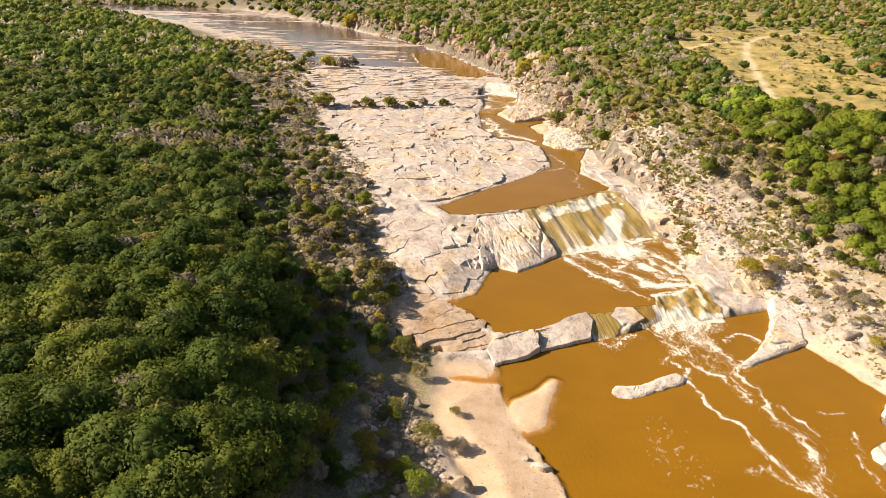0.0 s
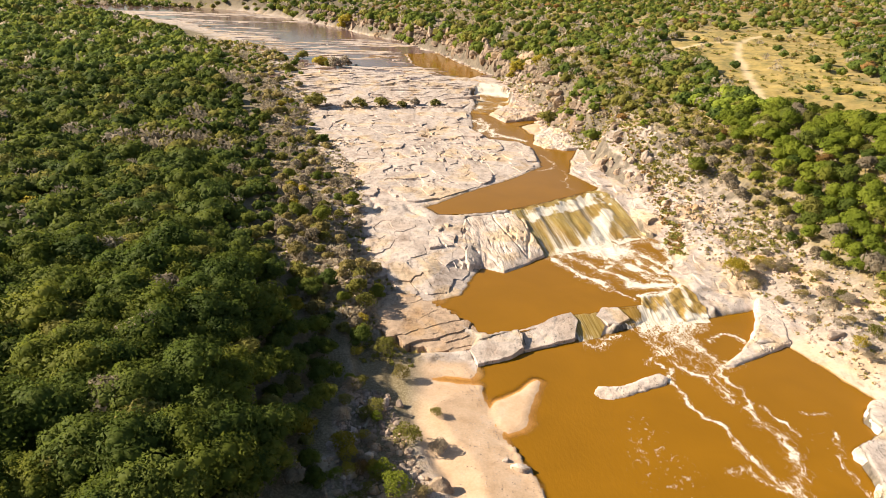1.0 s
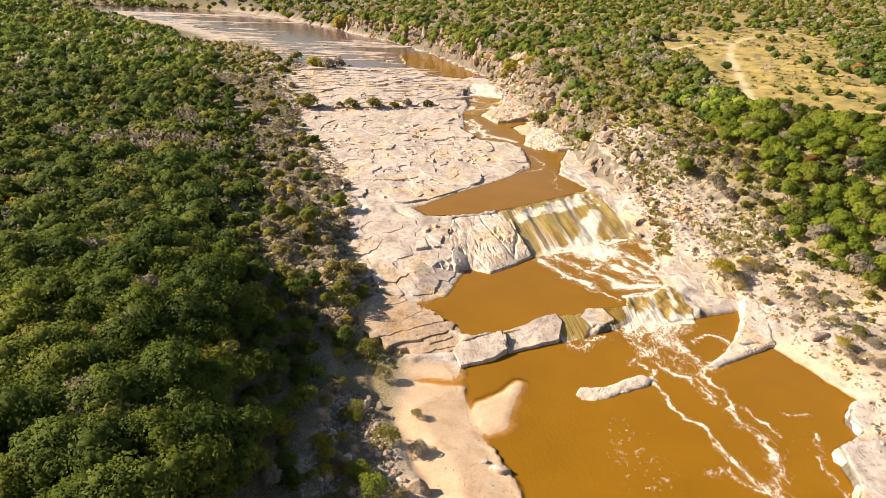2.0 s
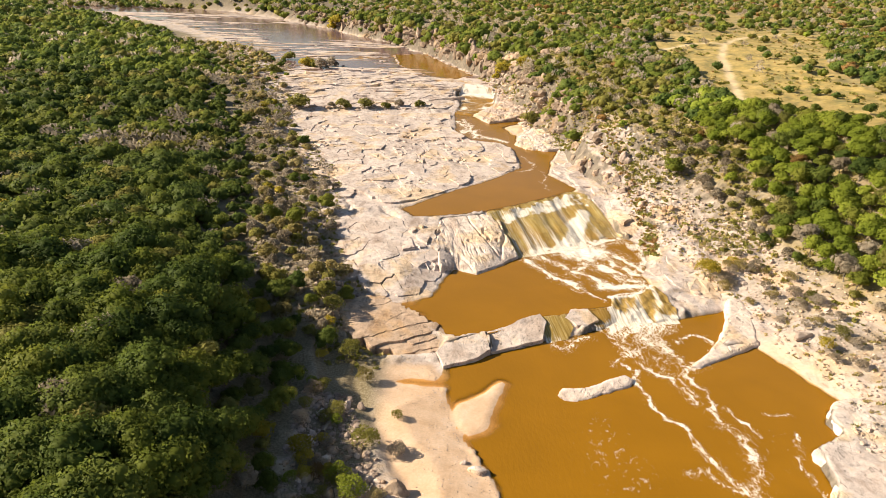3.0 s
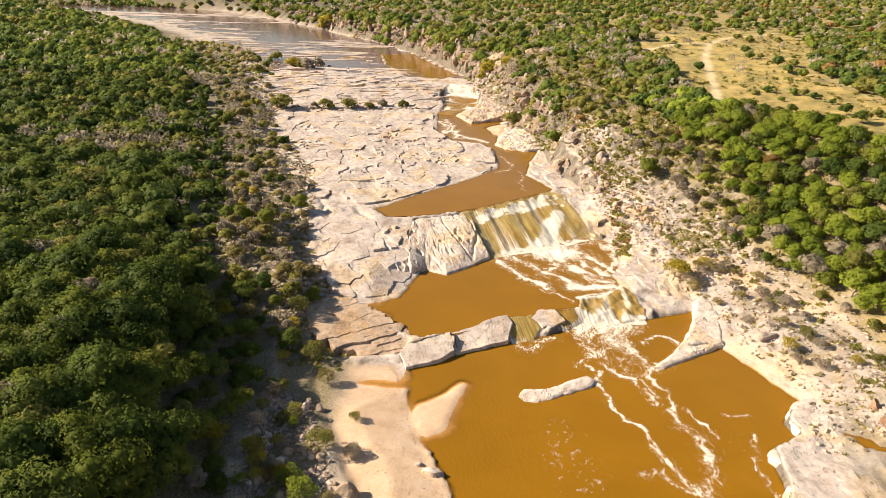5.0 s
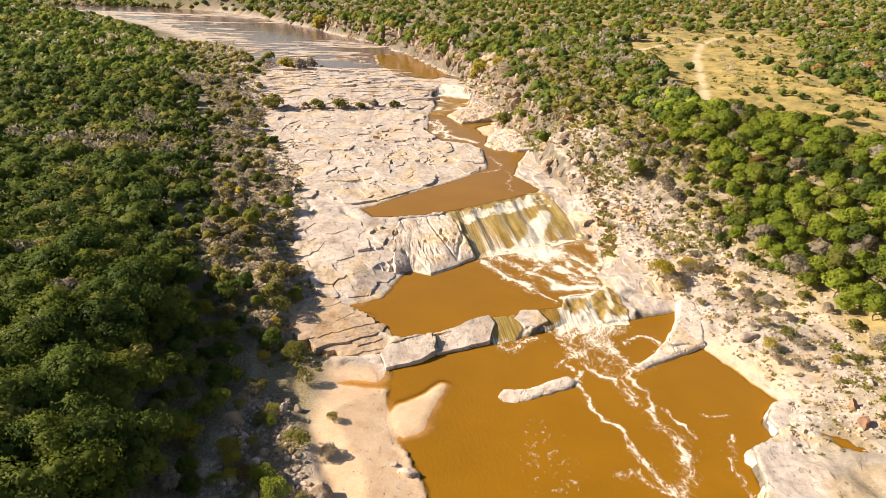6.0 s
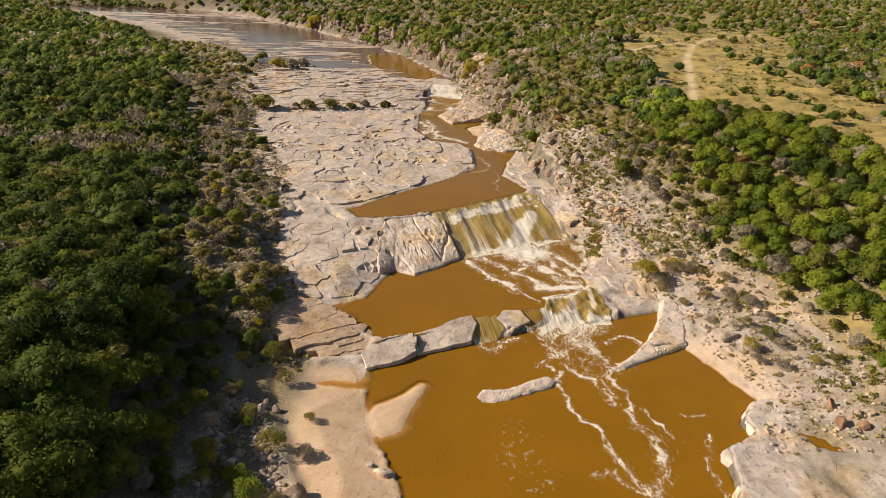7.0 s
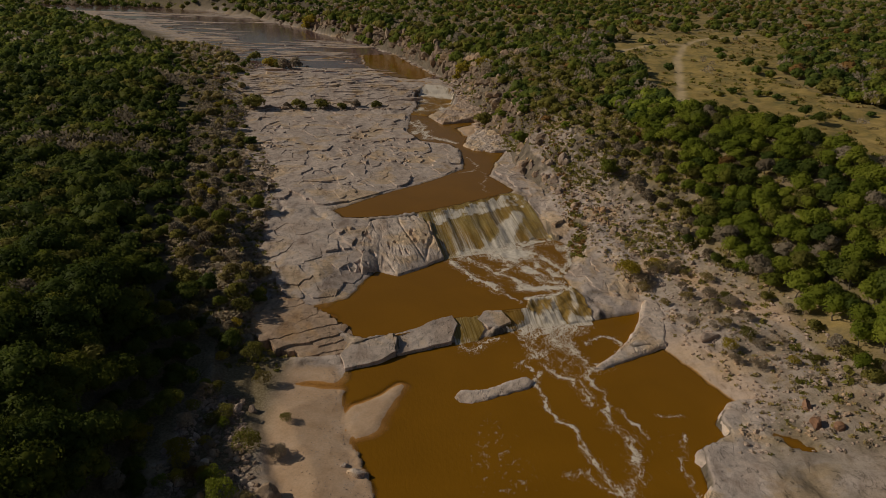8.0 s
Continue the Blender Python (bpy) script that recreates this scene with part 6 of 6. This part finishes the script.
def plates(outline, size, stretch, seed):
    r = np.random.default_rng(seed)
    turn = np.array([[0.955, 0.296], [-0.296, 0.955]])
    back = np.linalg.inv(turn)
    grow = np.array([size, size * stretch])
    p = (np.array(outline) @ turn.T) / grow
    lo, hi = np.floor(p.min(0)) - 1, np.ceil(p.max(0)) + 1
    pts = np.array([(a + r.uniform(-0.42, 0.42) + 0.5 * (b % 2), b + r.uniform(-0.42, 0.42)) for b in np.arange(lo[1], hi[1]) for a in np.arange(lo[0], hi[0])])
    world = (pts * grow) @ back.T
    inside = signed(outline, world[:, 0], world[:, 1]) < -0.3
    for i in np.flatnonzero(inside):
        d = np.abs(pts - pts[i]).max(1)
        cell = cell_of(i, pts, [j for j in np.flatnonzero(d < 2.6) if j != i])
        if len(cell) < 3 or signed(PUDDLE, *world[i][:, None])[0] < 1.6:
            continue
        c = (np.array(cell) * grow) @ back.T
        ring = []
        for a, b in zip(c, np.roll(c, -1, 0)):
            n = max(2, int(np.hypot(*(b - a)) / 0.7))
            ring += [a + (b - a) * k / n for k in range(n)]
        ring = np.array(ring)
        ring = ring + 1.0 * np.stack([fbm(ring[:, 0], ring[:, 1], 3.2, 7), fbm(ring[:, 0], ring[:, 1], 3.2, 8)], 1) + 0.35 * np.stack([fbm(ring[:, 0], ring[:, 1], 0.9, 17), fbm(ring[:, 0], ring[:, 1], 0.9, 18)], 1)
        mid = ring.mean(0)
        for _ in range(8):
            ring = np.where((signed(outline, ring[:, 0], ring[:, 1]) > 0)[:, None], ring + (mid - ring) * 0.12, ring)
        gap = r.choice([0.0, 0.03, 0.09, 0.24], p=[0.5, 0.24, 0.16, 0.1])
        reach = np.hypot(*(ring - mid).T)[:, None]
        rows = [(ring, -0.75), (ring + (mid - ring) * (gap / reach), -0.02), (ring + (mid - ring) * ((gap + 0.04) / reach), 0.0), (ring + (mid - ring) * 0.55, 0.0)]
        calm = 0.5 if mid[1] < 140 else 1.0
        tilt, lift = calm * r.normal(0, 0.028, 2), calm * r.normal(0, 0.13) + 0.04
        verts, faces, n = [], [], len(ring)
        for q, down in rows:
            z = river_floor(q[:, 0], q[:, 1]) + lift + down + (q - mid) @ tilt + 0.10 * fbm(q[:, 0], q[:, 1], 3.0, 9) + 0.2 * fbm(q[:, 0], q[:, 1], 13, 48)
            for pool, level in ((POOL_MID, LEVEL_MID), (POOL_HIGH, LEVEL_HIGH)):
                d = signed(pool, q[:, 0], q[:, 1])
                z = np.where(d < 9, np.minimum(z, level + down + 0.1 + np.where(q[:, 1] < 117, 0.2, 2.2) * np.maximum(d, 0)), z)
            verts += [(*a, h) for a, h in zip(q - mid, z)]
        for k in range(3):
            faces += [(k * n + a, k * n + (a + 1) % n, (k + 1) * n + (a + 1) % n, (k + 1) * n + a) for a in range(n)]
        verts.append((0, 0, sum(v[2] for v in verts[-n:]) / n))
        faces += [(3 * n + a, 3 * n + (a + 1) % n, 4 * n) for a in range(n)]
        me = bpy.data.meshes.new("rock_plate")
        me.from_pydata(verts, [], faces)
        me.materials.append(M_PLATE)
        ob = new("rock_plate", me)
        ob.location = (*mid, 0)
        ob.parent = ground


for k, (outline, size, stretch) in enumerate(PAVED):
    plates(outline, size, stretch, 40 + k)


def flakes(count, seed):
    """Broken thin layers lying on the bedrock, too many to count."""
    r = np.random.default_rng(seed)
    verts, faces, base = [], [], 0
    areas = [np.array(o) for o, *_ in PAVED]
    share = np.array([(a.max(0) - a.min(0)).prod() for a in areas])
    while count > 0:
        k = int(r.choice(len(areas), p=share / share.sum()))
        a = areas[k]
        c = r.uniform(a.min(0), a.max(0))
        if signed(PAVED[k][0], c[:1], c[1:])[0] > -1.2 or fbm(c[:1], c[1:], 15, 78)[0] < 0.12:
            continue
        count -= 1
        n = int(r.integers(6, 10))
        t = np.sort(r.uniform(0, 2 * np.pi, n))
        size = (0.6 + 2.0 * r.random() ** 2.0) * (1.5 if c[1] > 240 else 1.0)
        q = np.stack([np.cos(t), np.sin(t)], 1) * r.uniform(0.65, 1.2, (n, 1)) * (size * 0.75, size * 1.5) @ np.array([[0.955, -0.296], [0.296, 0.955]]).T
        if c[1] > 248:
            q = q[:, ::-1] * (1.4, 0.7)
        z = float(river_floor(c[:1], c[1:])[0]) + 0.03 + 0.2 * float(fbm(c[:1], c[1:], 13, 48)[0])
        thick, lean = 0.03 + 0.3 * r.random() ** 2, r.normal(0, 0.06, 2)
        for grow, up in ((1.02, -0.4), (1.0, thick - 0.02), (0.96, thick)):
            p = q * grow
            verts.append(np.concatenate([p + c, (z + up + p @ lean * (up > 0))[:, None]], 1))
        verts.append(np.array([[*c, z + thick]]))
        for ring in range(2):
            faces += [(base + ring * n + i, base + ring * n + (i + 1) % n, base + (ring + 1) * n + (i + 1) % n, base + (ring + 1) * n + i) for i in range(n)]
        faces += [(base + 2 * n + i, base + 2 * n + (i + 1) % n, base + 3 * n) for i in range(n)]
        base += 3 * n + 1
    me = bpy.data.meshes.new("rock_flakes")
    me.from_pydata(np.concatenate(verts).tolist(), [], faces)
    me.materials.append(M_PLATE)
    tagged(new("rock_flakes", me), "broken limestone layers lying on the bedrock", "stones", kind="stuff")


def strips(count, seed):
    """Long thin strips of rock that stand just out of the shallow river upstream."""
    r = np.random.default_rng(seed)
    verts, faces, base = [], [], 0
    for k in range(count):
        y = 300 + 380 * r.random() ** 1.3
        a, b = along(ROCK_W, y) - 6, along(ROCK_E, y) - 6
        x = a + (b - a) * r.random() ** 1.3
        if signed(POOL_FAR, np.array([x]), np.array([y]))[0] < 3 or fbm(np.array([0.4 * x]), np.array([y]), 26, 79)[0] < -0.05:
            continue
        n = 18
        t = np.arange(n) * 2 * np.pi / n
        long, deep = r.uniform(2, 12) * y / 350, r.uniform(0.5, 2.4) * y / 350
        q = np.stack([np.cos(t) * long, np.sin(t) * deep], 1) * r.uniform(0.5, 1.35, (n, 1))
        q[:, 1] += 0.12 * q[:, 0] * r.normal()
        up = r.uniform(0.06, 0.3)
        for grow, h in ((1.05, -0.4), (1.0, up - 0.05), (0.9, up)):
            verts.append(np.concatenate([q * grow + (x, y), np.full((n, 1), LEVEL_FAR + h)], 1))
        verts.append(np.array([[x, y, LEVEL_FAR + up]]))
        for ring in range(2):
            faces += [(base + ring * n + i, base + ring * n + (i + 1) % n, base + (ring + 1) * n + (i + 1) % n, base + (ring + 1) * n + i) for i in range(n)]
        faces += [(base + 2 * n + i, base + 2 * n + (i + 1) % n, base + 3 * n) for i in range(n)]
        base += 3 * n + 1
    me = bpy.data.meshes.new("rock_strips")
    me.from_pydata(np.concatenate(verts).tolist(), [], faces)
    me.materials.append(M_PLATE)
    tagged(new("rock_strips", me), "thin pale rock strips standing out of the shallow river", "stones", kind="stuff")


strips(520, 61)
flakes(520, 60)
